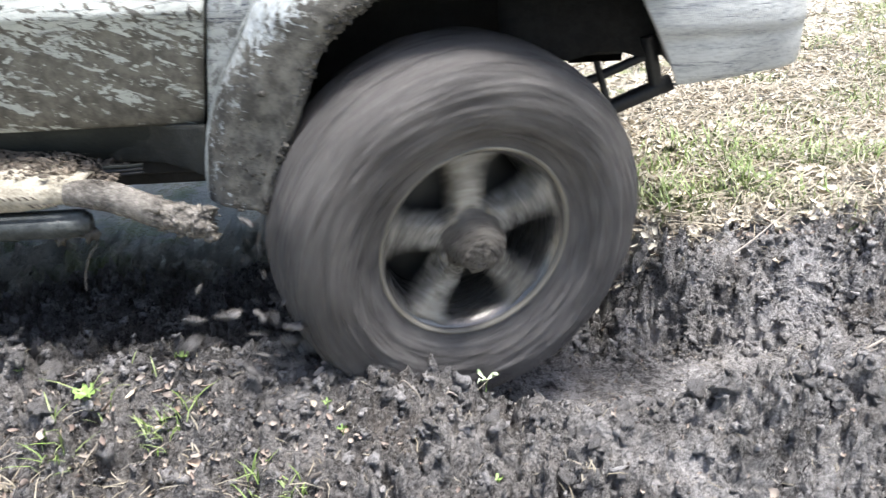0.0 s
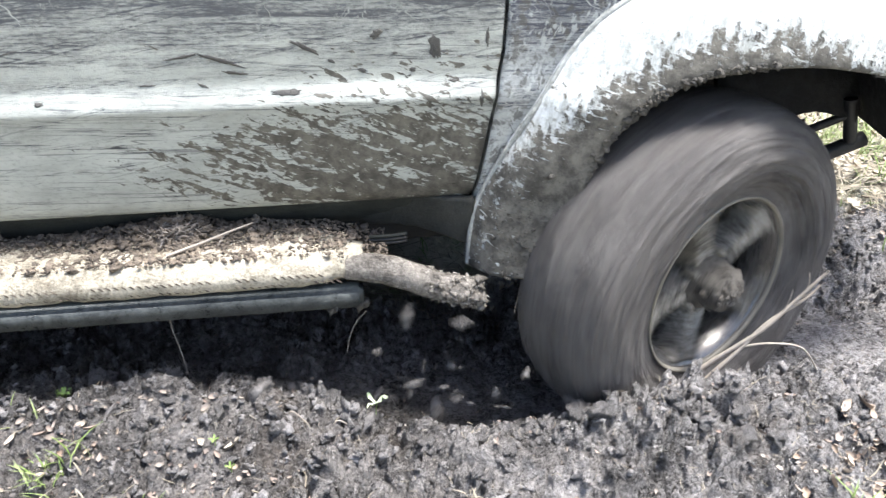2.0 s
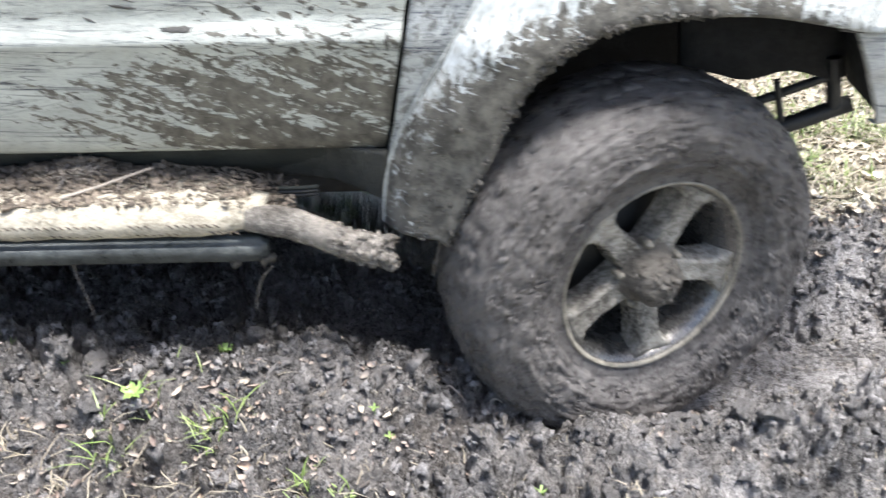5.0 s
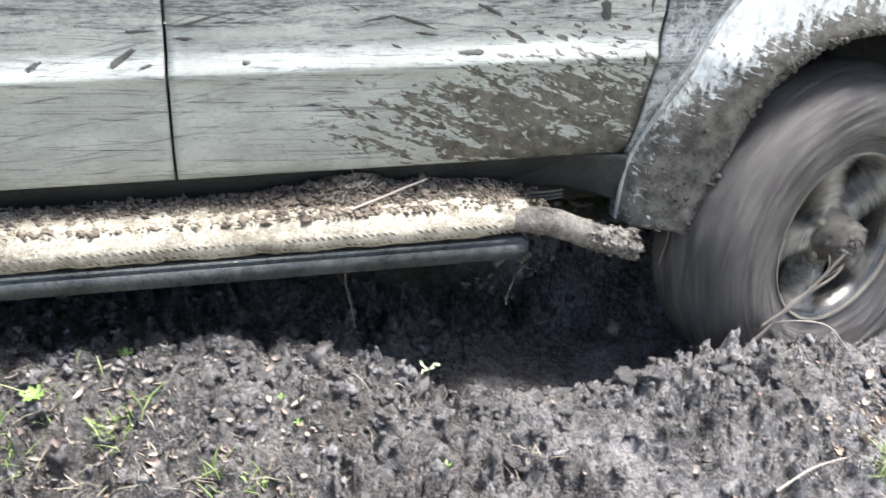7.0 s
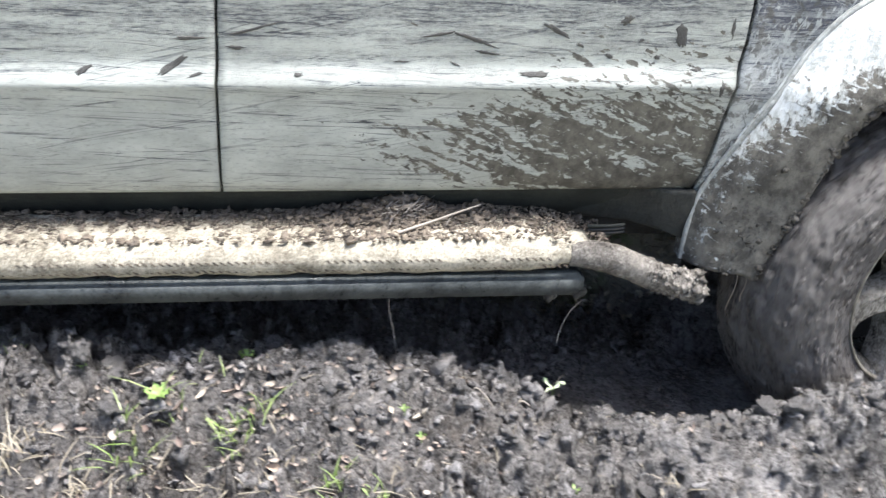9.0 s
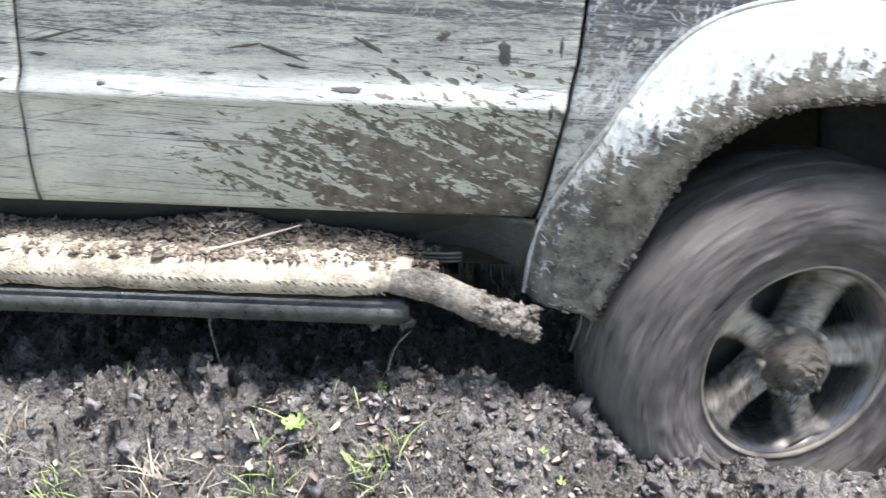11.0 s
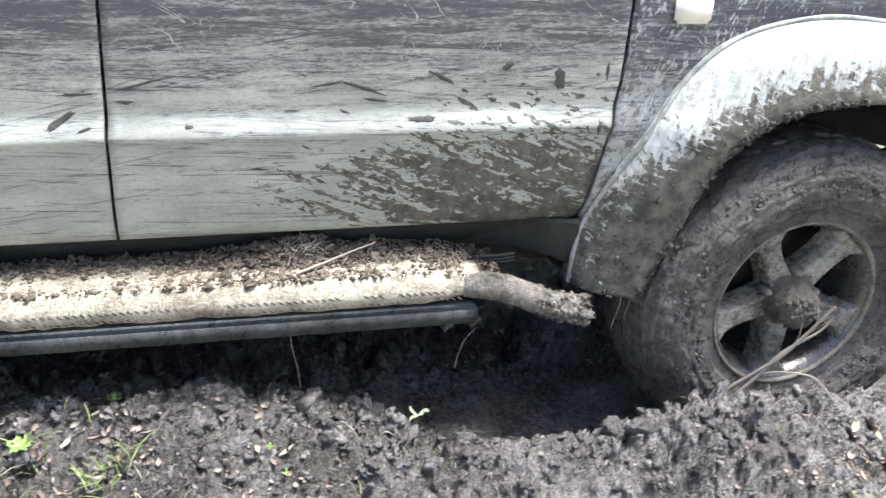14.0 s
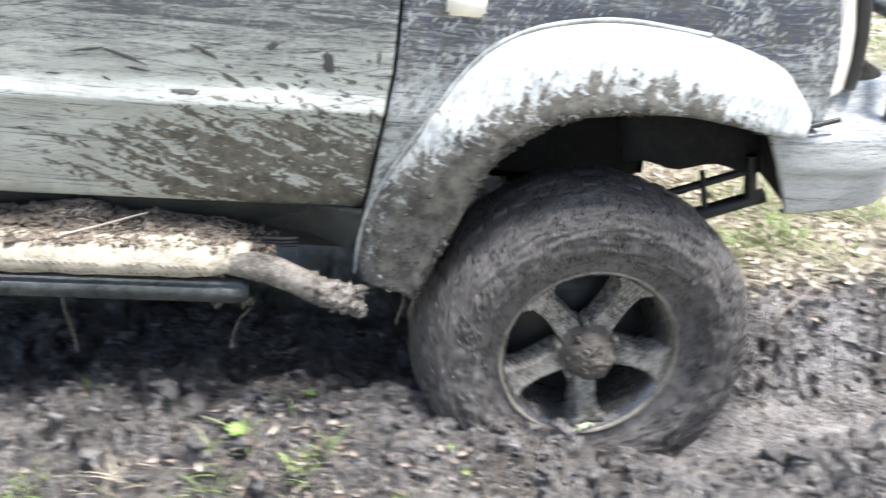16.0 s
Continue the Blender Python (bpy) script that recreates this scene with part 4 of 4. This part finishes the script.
def blade(rng, at, height, lean, width=0.0016):
    a = rng.uniform(0, 6.283)
    d = Vector((math.cos(a), math.sin(a), 0))
    n = Vector((-d.y, d.x, 0)) * width
    pts = [at + d * (lean * height * t * t) + Vector((0, 0, height * (t - 0.25 * lean * t * t))) for t in (0, 0.4, 0.75, 1)]
    v = [pts[0] - n, pts[0] + n, pts[1] + n, pts[1] - n, pts[2] + n * 0.7, pts[2] - n * 0.7, pts[3]]
    return v, [(0, 1, 2, 3), (3, 2, 4, 5), (5, 4, 6)]


def on_ground(x, y, lift=0.0):
    return Vector((x, y, ground_height(x, y) + lift))


def build_litter():
    rng = random.Random(21)
    items, straws, blades = [], [], []
    for i in range(15000):
        y = 0.5 + rng.expovariate(0.55)
        x = rng.uniform(1.2, 3.4) + 0.75 * (y - 0.5) * rng.uniform(0.2, 1.6)
        if y > 7:
            continue
        if (x < 1.75 and y < 1.6) or (y < 0.72 and rng.random() < 0.5):
            continue
        items.append(leaf(rng, on_ground(x, y, 0.010), rng.uniform(0.014, 0.042) * (1 + 0.1 * y), 0.5, 0.4))
    pale = []
    for i in range(230):
        x, y = ((rng.gauss(2.50, 0.09), rng.gauss(-0.44, 0.04)), (rng.gauss(2.56, 0.10), rng.gauss(-0.48, 0.06)), (rng.gauss(2.62, 0.10), rng.gauss(-0.40, 0.06)), (rng.gauss(0.95, 0.16), rng.gauss(-0.24, 0.06)), (rng.uniform(0.2, 0.9), rng.gauss(-0.36, 0.08)))[i % 5 if i % 2 else i % 3]
        pale.append(leaf(rng, on_ground(x, y, 0.004), min(rng.lognormvariate(math.log(0.017), 0.5), 0.05), 0.6, 0.7))
    tagged(new("pale_leaves", scatter_mesh("pale_leaves", pale, M_LEAF)), "bleached leaf scraps caught in muddy grass", "leaves", kind="stuff")
    near = []
    for i in range(2600):
        kind = i % 4
        if kind == 0:
            x, y = rng.gauss(0.80, 0.20), rng.uniform(-0.5, -0.10)
        elif kind == 1:
            x, y = rng.uniform(0.0, 1.3), rng.uniform(-0.6, -0.26)
        elif kind == 2:
            x, y = rng.gauss(2.55, 0.28), rng.uniform(-0.75, -0.30)
        else:
            x, y = rng.uniform(1.9, 3.2), rng.gauss(0.50, 0.07)
        if rng.random() < 0.5:
            near.append(leaf(rng, on_ground(x, y, 0.005), min(rng.lognormvariate(math.log(0.014), 0.5), 0.027), 0.5, 0.5))
    for i in range(800):
        near.append(leaf(rng, on_ground(rng.uniform(0.1, 3.0), rng.uniform(-0.6, 0.5), 0.008), rng.uniform(0.005, 0.014), 0.6, 0.8))
    tagged(new("leaf_litter", scatter_mesh("leaf_litter", items, M_LEAF_FAR)), "pale dry fallen leaves on woodland ground", "leaves", kind="stuff")
    tagged(new("old_leaves", scatter_mesh("old_leaves", near, M_LEAF_NEAR)), "brown curled leaf scraps trodden into mud", "leaves", kind="stuff")
    for i in range(9000):
        y = 0.55 + rng.expovariate(0.6)
        x = rng.uniform(1.2, 3.4) + 0.75 * (y - 0.5) * rng.uniform(0.2, 1.6)
        straws.append(straw(rng, on_ground(x, y, 0.012), rng.uniform(0.05, 0.22), 0.0014 + 0.0006 * y))
    for i in range(2600):
        x, y = rng.uniform(0.0, 3.0), rng.uniform(-0.65, 0.5)
        straws.append(straw(rng, on_ground(x, y, 0.004), rng.lognormvariate(math.log(0.02), 0.5), 0.00055))
    for i in range(320):
        x, y = rng.choice(((rng.gauss(0.70, 0.25), rng.gauss(-0.36, 0.06)), (rng.gauss(2.55, 0.12), rng.gauss(-0.52, 0.05))))
        straws.append(straw(rng, on_ground(x, y, 0.006), rng.uniform(0.03, 0.09), 0.0011, 0.5))
    tagged(new("dry_stalks", scatter_mesh("dry_stalks", straws, M_STRAW)), "thin dry stalks and roots strewn over the mud", "stalks", kind="stuff")
    for i in range(11000):
        if i < 3600:
            x, y = rng.uniform(1.7, 3.6), rng.gauss(0.88, 0.14)
        else:
            y = rng.uniform(0.7, 4.5)
            x = rng.uniform(1.6, 3.4) + 0.8 * (y - 0.5)
        if noise.noise(Vector((x * 3, y * 3, 0))) < (0.0 if i < 3600 else 0.05):
            continue
        blades.append(blade(rng, on_ground(x, y, -0.005), rng.uniform(0.03, 0.10), rng.uniform(0.3, 1.2), 0.0022))
    tagged(new("grass", scatter_mesh("grass", blades, M_GRASS)), "patchy spring grass among dead leaves", "grass", kind="stuff")


build_litter()


def grass_tuft(x, y, n, height, dry, seed):
    rng = random.Random(seed)
    items = [blade(rng, on_ground(x + rng.gauss(0, 0.018), y + rng.gauss(0, 0.015), -0.004), height * rng.uniform(0.5, 1.1), rng.uniform(0.3, 1.5), 0.0017) for i in range(n)]
    ob = new("grass_tuft", scatter_mesh("grass_tuft", items, M_STRAW if dry else M_GRASS))
    return tagged(ob, "yellowed dry grass tuft in mud" if dry else "small green grass tuft in mud", "grass tuft", "grass tufts by the rut")


for k, (x, y, n, h, dry) in enumerate(((0.86, -0.24, 60, 0.055, False), (0.74, -0.20, 14, 0.08, False), (1.15, -0.37, 30, 0.05, False), (0.40, -0.05, 22, 0.04, False), (0.80, -0.11, 9, 0.055, False), (0.47, -0.29, 60, 0.07, True),
                                       (2.40, -0.53, 90, 0.06, False), (1.68, -0.39, 26, 0.035, True), (0.17, -0.20, 30, 0.07, True), (0.30, -0.30, 60, 0.05, False), (0.60, -0.33, 26, 0.06, True), (2.62, -0.42, 36, 0.06, False), (0.95, -0.28, 20, 0.045, True), (0.92, -0.22, 16, 0.07, False), (1.05, -0.34, 45, 0.06, False), (0.68, -0.27, 40, 0.07, False))):
    grass_tuft(x, y, int(n * 0.65), h * 0.9, dry, 100 + k)


def seedling(x, y, n, size, material, label, seed, stem=0.02):
    rng = random.Random(seed)
    plant = tagged(new("seedling"), label, "seedling", "seedlings by the rut")
    base = on_ground(x, y)
    plant.location = base
    part("stem", sweep([(0, 0, -0.01), (0.001, 0, stem * 0.4), (0.003, 0.001, stem * 0.8), (0.003, 0, stem)], 0.0012, M_PLANT, "stem", 6, 5), plant)
    for k in range(n):
        a = 2 * math.pi * k / n + rng.uniform(-0.2, 0.2)
        v, f = leaf(random.Random(seed + k), Vector((0, 0, 0)), size * rng.uniform(0.8, 1.1), 0.25, 0.0)
        me = mesh_of("leaf", [Euler((0, -rng.uniform(0.2, 0.8), a)).to_matrix() @ (Vector((p.x, p.y, p.z)) + Vector((size * 0.5, 0, 0))) + Vector((0, 0, stem)) for p in [Euler((0, 0, 0)).to_matrix() @ q for q in flat_leaf(size)]], f, material)
        part("leaf", me, plant)
    return plant


def flat_leaf(size):
    return [Vector((x * size, s * w * size, size * 0.08 * abs(s))) for x, w in ((-0.5, 0.03), (-0.3, 0.10), (-0.05, 0.17), (0.18, 0.19), (0.38, 0.13), (0.5, 0.02)) for s in (-1, 0, 1)]


seedling(0.872, -0.050, 9, 0.020, M_PLANT, "bright green rosette seedling in dark mud", 1, 0.012)
seedling(1.194, -0.215, 4, 0.013, M_PLANT, "tiny green seedling in dark mud", 12, 0.015)
seedling(1.520, -0.330, 5, 0.017, M_PLANT, "small green seedling in dark mud", 23, 0.02)
seedling(0.725, -0.205, 6, 0.032, M_PLANT, "broad-leaved green weed in muddy grass", 34, 0.02)
seedling(1.225, -0.26, 4, 0.012, M_PLANT, "tiny green seedling in dark mud", 45, 0.015)
seedling(1.520, -0.095, 3, 0.032, M_PETAL, "pale two-leaved seedling on the mud bank", 56, 0.018)
seedling(0.56, -0.12, 5, 0.014, M_PLANT, "tiny green seedling in dark mud", 67, 0.012)


def fallen_leaf(x, y, size, tint, label, seed):
    rng = random.Random(seed)
    v, f = leaf(rng, Vector((0, 0, 0)), size, 0.5, 0.35)
    me = mesh_of("fallen_leaf", v, f, tint)
    ob = new("fallen_leaf", me)
    ob.location = on_ground(x, y, 0.010)
    tagged(ob, label, "leaf", "single fallen leaves")


for k, (x, y, size) in enumerate(((0.845, -0.150, 0.028), (0.93, -0.15, 0.030), (0.95, -0.17, 0.026), (1.165, -0.215, 0.022), (1.20, -0.235, 0.022), (0.80, -0.17, 0.030), (1.55, -0.22, 0.02), (2.46, 0.50, 0.05), (2.62, 0.46, 0.05), (2.35, 0.40, 0.035))):
    fallen_leaf(x, y, size, M_LEAF if k % 2 else M_LEAF_NEAR, "curled pale brown leaf lying on mud", 300 + k)


def build_branch():
    """A forked thin branch, lying along local x from its foot."""
    br = tagged(new("branch"), "thin forked pale branch lying in the mud", "branch")
    r1 = lambda t: 0.0072 - 0.0044 * t
    part("main_stem", sweep([(-0.10, 0, -0.01), (0.0, 0.0, 0.0), (0.12, 0.004, 0.004), (0.25, -0.004, 0.0), (0.34, 0.002, 0.006), (0.43, -0.003, 0.022)], r1, M_TWIG, "main_stem", 40, 7, 0.25), br)
    part("side_stem", sweep([(0.03, -0.02, -0.012), (0.10, -0.012, -0.012), (0.19, -0.006, -0.006), (0.27, 0.0, 0.004), (0.36, 0.006, -0.008), (0.40, 0.01, -0.004)], lambda t: 0.0056 - 0.0034 * t, M_TWIG, "side_stem", 34, 6, 0.25), br)
    part("shoot", sweep([(0.20, -0.004, -0.004), (0.25, -0.02, -0.028), (0.29, -0.03, -0.075), (0.28, -0.03, -0.145)], lambda t: 0.0030 - 0.0014 * t, M_TWIG, "shoot", 24, 5), br)
    for a, b, c in (((0.30, 0, 0.0), (0.33, -0.003, 0.016), (0.355, -0.004, 0.036)), ((0.36, 0, 0.008), (0.385, 0.0, 0.022), (0.40, 0.004, 0.040)), ((0.35, 0, 0.006), (0.38, -0.002, 0.004), (0.41, -0.004, 0.004))):
        part("twiglet", sweep([a, b, c], 0.0011, M_TWIG, "twiglet", 8, 4), br)
    return br


branch = build_branch()


def stick(points, r, label):
    ob = new("stick", sweep(points, lambda t: r * (1 - 0.5 * t), M_TWIG, "stick", 20, 6, 0.25))
    return tagged(ob, label, "stick", "loose sticks")


stick([(2.22, 0.385, 0.075), (2.30, 0.44, 0.095), (2.37, 0.50, 0.11), (2.44, 0.55, 0.125)], 0.0026, "straight thin stick leaning on the rut wall")
stick([(2.12, -0.56, 0.02), (2.22, -0.52, 0.03), (2.32, -0.49, 0.02)], 0.003, "short pale stick lying on leaf litter")
stick([(1.33, -0.14, 0.05), (1.345, -0.15, 0.085), (1.37, -0.155, 0.06), (1.38, -0.16, 0.045)], 0.0022, "bent root sticking out of mud")
stick([(1.42, -0.16, 0.03), (1.44, -0.165, 0.06), (1.47, -0.16, 0.03)], 0.0022, "bent root sticking out of mud")

# ---- mud thrown up by the wheel ----
GRAVITY = 9.81


def thrown_clods():
    """Clods with their flights: start, speed, moment of release."""
    rng = random.Random(77)
    out = []
    plans = [(rng.uniform(-0.25, 2.45), "throw") for i in range(220)] + [(rng.uniform(2.3, 2.85), "drop") for i in range(34)] + [(rng.uniform(6.6, 7.5), "throw") for i in range(8)] + [(rng.uniform(11.9, 13.2), "throw") for i in range(12)] + [(rng.uniform(5.9, 6.6), "throw") for i in range(8)]
    for t0, how in plans:
        cx = car_x(t0)
        size = min(rng.lognormvariate(math.log(0.0085), 0.5), 0.024)
        if how == "throw":
            x, y = cx + rng.uniform(1.06, 1.19), rng.uniform(-0.20, 0.10)
            p = Vector((x, y, ground_height(x, y) + rng.uniform(0.0, 0.05)))
            v = Vector((-rng.choice((rng.uniform(0.0, 0.9), rng.uniform(0.3, 2.4))), rng.gauss(-0.05, 0.2), rng.uniform(0.9, 2.7)))
        else:
            x, y = cx + rng.uniform(0.1, 1.05), rng.uniform(-0.10, 0.04)
            p = Vector((x, y, ground_height(x, y)))
            v = Vector((-rng.uniform(0.0, 0.5), 0, rng.uniform(1.5, 2.1)))
        out.append((p, v, t0, size, rng.randrange(1000)))
    return out


def car_x(t):
    return interp(t, (0, 0.5, 1, 1.5, 2, 2.5, 3.5, 6.0, 6.8, 7.5, 11.8, 12.5, 13.5), (0, 0.235, 0.452, 0.628, 0.771, 0.84, 0.754, 0.4, 0.976, 0.98, 0.7, 1.11, 0.988))


CLODS = []
for p, v, t0, size, seed in thrown_clods():
    rng = random.Random(seed)
    pts, f = lump(rng, size, 0.6, 2, 0, 1.0)
    ob = tagged(new("mud_clod", mesh_of("mud_clod", [Vector((q.x * 1.4, q.y, q.z)) for q in pts], f, M_FLY)), "wet clod of mud thrown up by the wheel", "mud clod", "mud thrown by the wheel")
    CLODS.append((ob, p, v, t0, rng.uniform(-500, 500), size))


def clod_rows(p, v, t0, turn, size):
    rest = on_ground(p.x, p.y, -0.03) if p.z < 0.2 else p
    rows = []
    if t0 > 0.1:
        rows += [(0.0, pose(*rest)), (t0 - 0.06, pose(*rest))]
    t = max(t0, 0.0)
    while True:
        d = t - t0
        q = p + v * d + Vector((0, 0, -0.5 * GRAVITY * d * d))
        g = ground_height(q.x, q.y)
        if (q.z < g + 0.004 and d > 0.08) or t > t0 + 1.5:
            end = (t, pose(q.x, q.y, g - 0.45 * size - (0.010 if size > 0.012 else 0.0), 0, turn * d, 0))
            break
        rows.append((t, pose(*q, 0, turn * d, 0)))
        t += 1 / 15
    rows.append(end)
    rows.append((16.0, end[1]))
    return rows


# ---- motion ----
HUB_X, HUB_Y = 1.514, -0.056


def hub_state(t):
    """Height of the hub on the car, steering and lean at t, in metres and degrees."""
    ts = (0, 0.5, 1, 1.5, 2, 3, 3.5, 4, 4.5, 6.8, 9.2, 11.3, 13, 14, 14.5, 15, 15.5, 16)
    z = (0.243, 0.231, 0.243, 0.270, 0.287, 0.279, 0.270, 0.253, 0.228, 0.285, 0.28, 0.24, 0.299, 0.287, 0.286, 0.281, 0.221, 0.193)
    steer = (20.9, 23.8, 28.6, 30.4, 27.2, 25.4, 25.8, 22.6, 21.9, 18, 14, 14, 14.1, 4, 4.6, 3, 4.7, 4.1)
    lean = (-6.5, -5.1, -4.1, -2.9, -1.7, -1.5, -1.6, 0.6, 2.0, 2, 2.5, 3, 3.7, 2, 2.5, 2.4, 4.5, 4.0)
    return interp(t, ts, z) - 0.017, interp(t, ts, steer), interp(t, ts, lean)


def spin(t):
    """Turn of the wheel at t in degrees; it spins forwards in the rut and rolls back in between."""
    ts = (0, 0.5, 1.0, 1.5, 2.0, 2.5, 2.75, 3.75, 4.0, 4.4, 4.7, 5.3, 5.6, 6.2, 7.4, 7.6, 8.6, 9.2, 10.2, 10.6, 11.2, 11.8, 12.8, 13.15, 14.6, 15.0, 15.5, 16.0)
    base = 21 - 2041
    a = (base, base + 410, base + 808, base + 1217, base + 1639, base + 1974, 21, 21, 14, -51, -100, -130, -110, 250, 1150, 1230, 1230, 1185, 1120, 1140, 1400, 1800, 2600, 2706, 2706, 2670, 2600, 2549)
    return interp(t, ts, a)


def motions():
    walk(car, [
        (0.0, pose(-0.0002, 0.0231, 0.1066, -0.541, 0.146, 0)),
        (0.5, pose(0.2343, 0.0162, 0.0730, -0.323, -0.433, 0)),
        (1.0, pose(0.4571, 0.0075, 0.0412, 0.163, -0.633, 0)),
        (1.5, pose(0.6319, 0.0062, 0.0125, 0.050, 0.434, 0)),
        (2.0, pose(0.7716, 0.0062, -0.0069, 0.083, 1.269, 0)),
        (2.5, pose(0.8414, 0.0065, -0.0118, 0.066, 0.776, 0)),
        (3.0, pose(0.7871, 0.0051, -0.0080, 0.020, 1.505, 0)),
        (3.5, pose(0.7550, 0.0031, -0.0073, -0.010, 1.239, 0)),
        (4.0, pose(0.7081, -0.0000, 0.0005, 0.014, 1.561, 0)),
        (4.5, pose(0.4401, -0.0035, 0.0452, 0.081, 2.472, 0)),
        (4.7, pose(0.3583, -0.0023, 0.0515, 0.146, 1.000, 0)),
        (5.3, pose(0.2100, 0.0000, 0.0500, 0.000, -0.300, 0)),
        (6.0, pose(0.4000, 0.0000, 0.0300, 0.000, 0.000, 0)),
        (6.8, pose(0.9758, 0.0053, -0.0222, 0.312, -0.930, 0)),
        (7.0, pose(1.0160, 0.0062, -0.0164, 0.225, -1.475, 0)),
        (7.5, pose(0.9806, 0.0053, -0.0353, 0.124, -1.366, 0)),
        (8.0, pose(0.9433, 0.0033, -0.0352, 0.014, -0.919, 0)),
        (8.5, pose(0.9301, 0.0004, -0.0343, -0.067, -0.861, 0)),
        (9.0, pose(0.8354, -0.0038, -0.0375, -0.142, -0.075, 0)),
        (9.2, pose(0.7109, -0.0054, -0.0347, -0.102, -0.077, 0)),
        (9.8, pose(0.4000, 0.0000, -0.0200, 0.000, 0.300, 0)),
        (10.4, pose(0.1600, 0.0000, 0.0000, 0.000, 0.800, 0)),
        (11.3, pose(0.2592, -0.0076, 0.0002, -0.074, 1.771, 0)),
        (11.5, pose(0.3837, -0.0086, -0.0138, 0.101, 0.664, 0)),
        (12.0, pose(0.8443, -0.0053, -0.0533, 0.177, 0.168, 0)),
        (12.5, pose(1.1118, -0.0041, 0.0014, 0.171, -1.187, 0)),
        (13.0, pose(1.0231, -0.0072, -0.0275, 0.228, -0.834, 0)),
        (13.5, pose(0.9885, -0.0099, -0.0201, 0.277, -0.856, 0)),
        (14.0, pose(0.9157, -0.0138, -0.0310, 0.289, -0.871, 0)),
        (14.5, pose(0.9060, -0.0169, -0.0385, 0.229, -0.580, 0)),
        (15.0, pose(0.7469, -0.0198, -0.0140, 0.165, 1.272, 0)),
        (15.5, pose(0.2959, -0.0222, 0.0474, 0.155, 2.648, 0)),
        (16.0, pose(-0.0003, -0.0234, 0.1219, 0.058, 2.159, 0)),
    ])
    rows = []
    for i in range(161):
        t = i / 10
        z, steer, lean = hub_state(t)
        rows.append((t, pose(HUB_X, HUB_Y, z, -lean, 0, steer) @ pose(0, 0, 0, 0, spin(t), 0)))
    walk(front_wheel, rows)
    for ob, p, v, t0, turn, size in CLODS:
        walk(ob, clod_rows(p, v, t0, turn, size))
    walk(branch, [
        (0.0, pose(2.026, -0.19, -0.01, 0, -4, 23)),
        (0.6, pose(2.026, -0.19, -0.01, 0, -5, 22)),
        (1.0, pose(2.06, -0.20, -0.02, 0, -22, 3)),
        (1.5, pose(2.08, -0.19, -0.01, 0, -26, 0)),
        (2.0, pose(2.14, -0.18, 0.04, 0, -44, -7)),
        (2.5, pose(2.17, -0.14, 0.0, 0, -54, -22)),
        (3.5, pose(2.186, -0.13, -0.003, 0, -54, -27)),
        (16.0, pose(2.186, -0.13, -0.003, 0, -54, -27)),
    ])


motions()
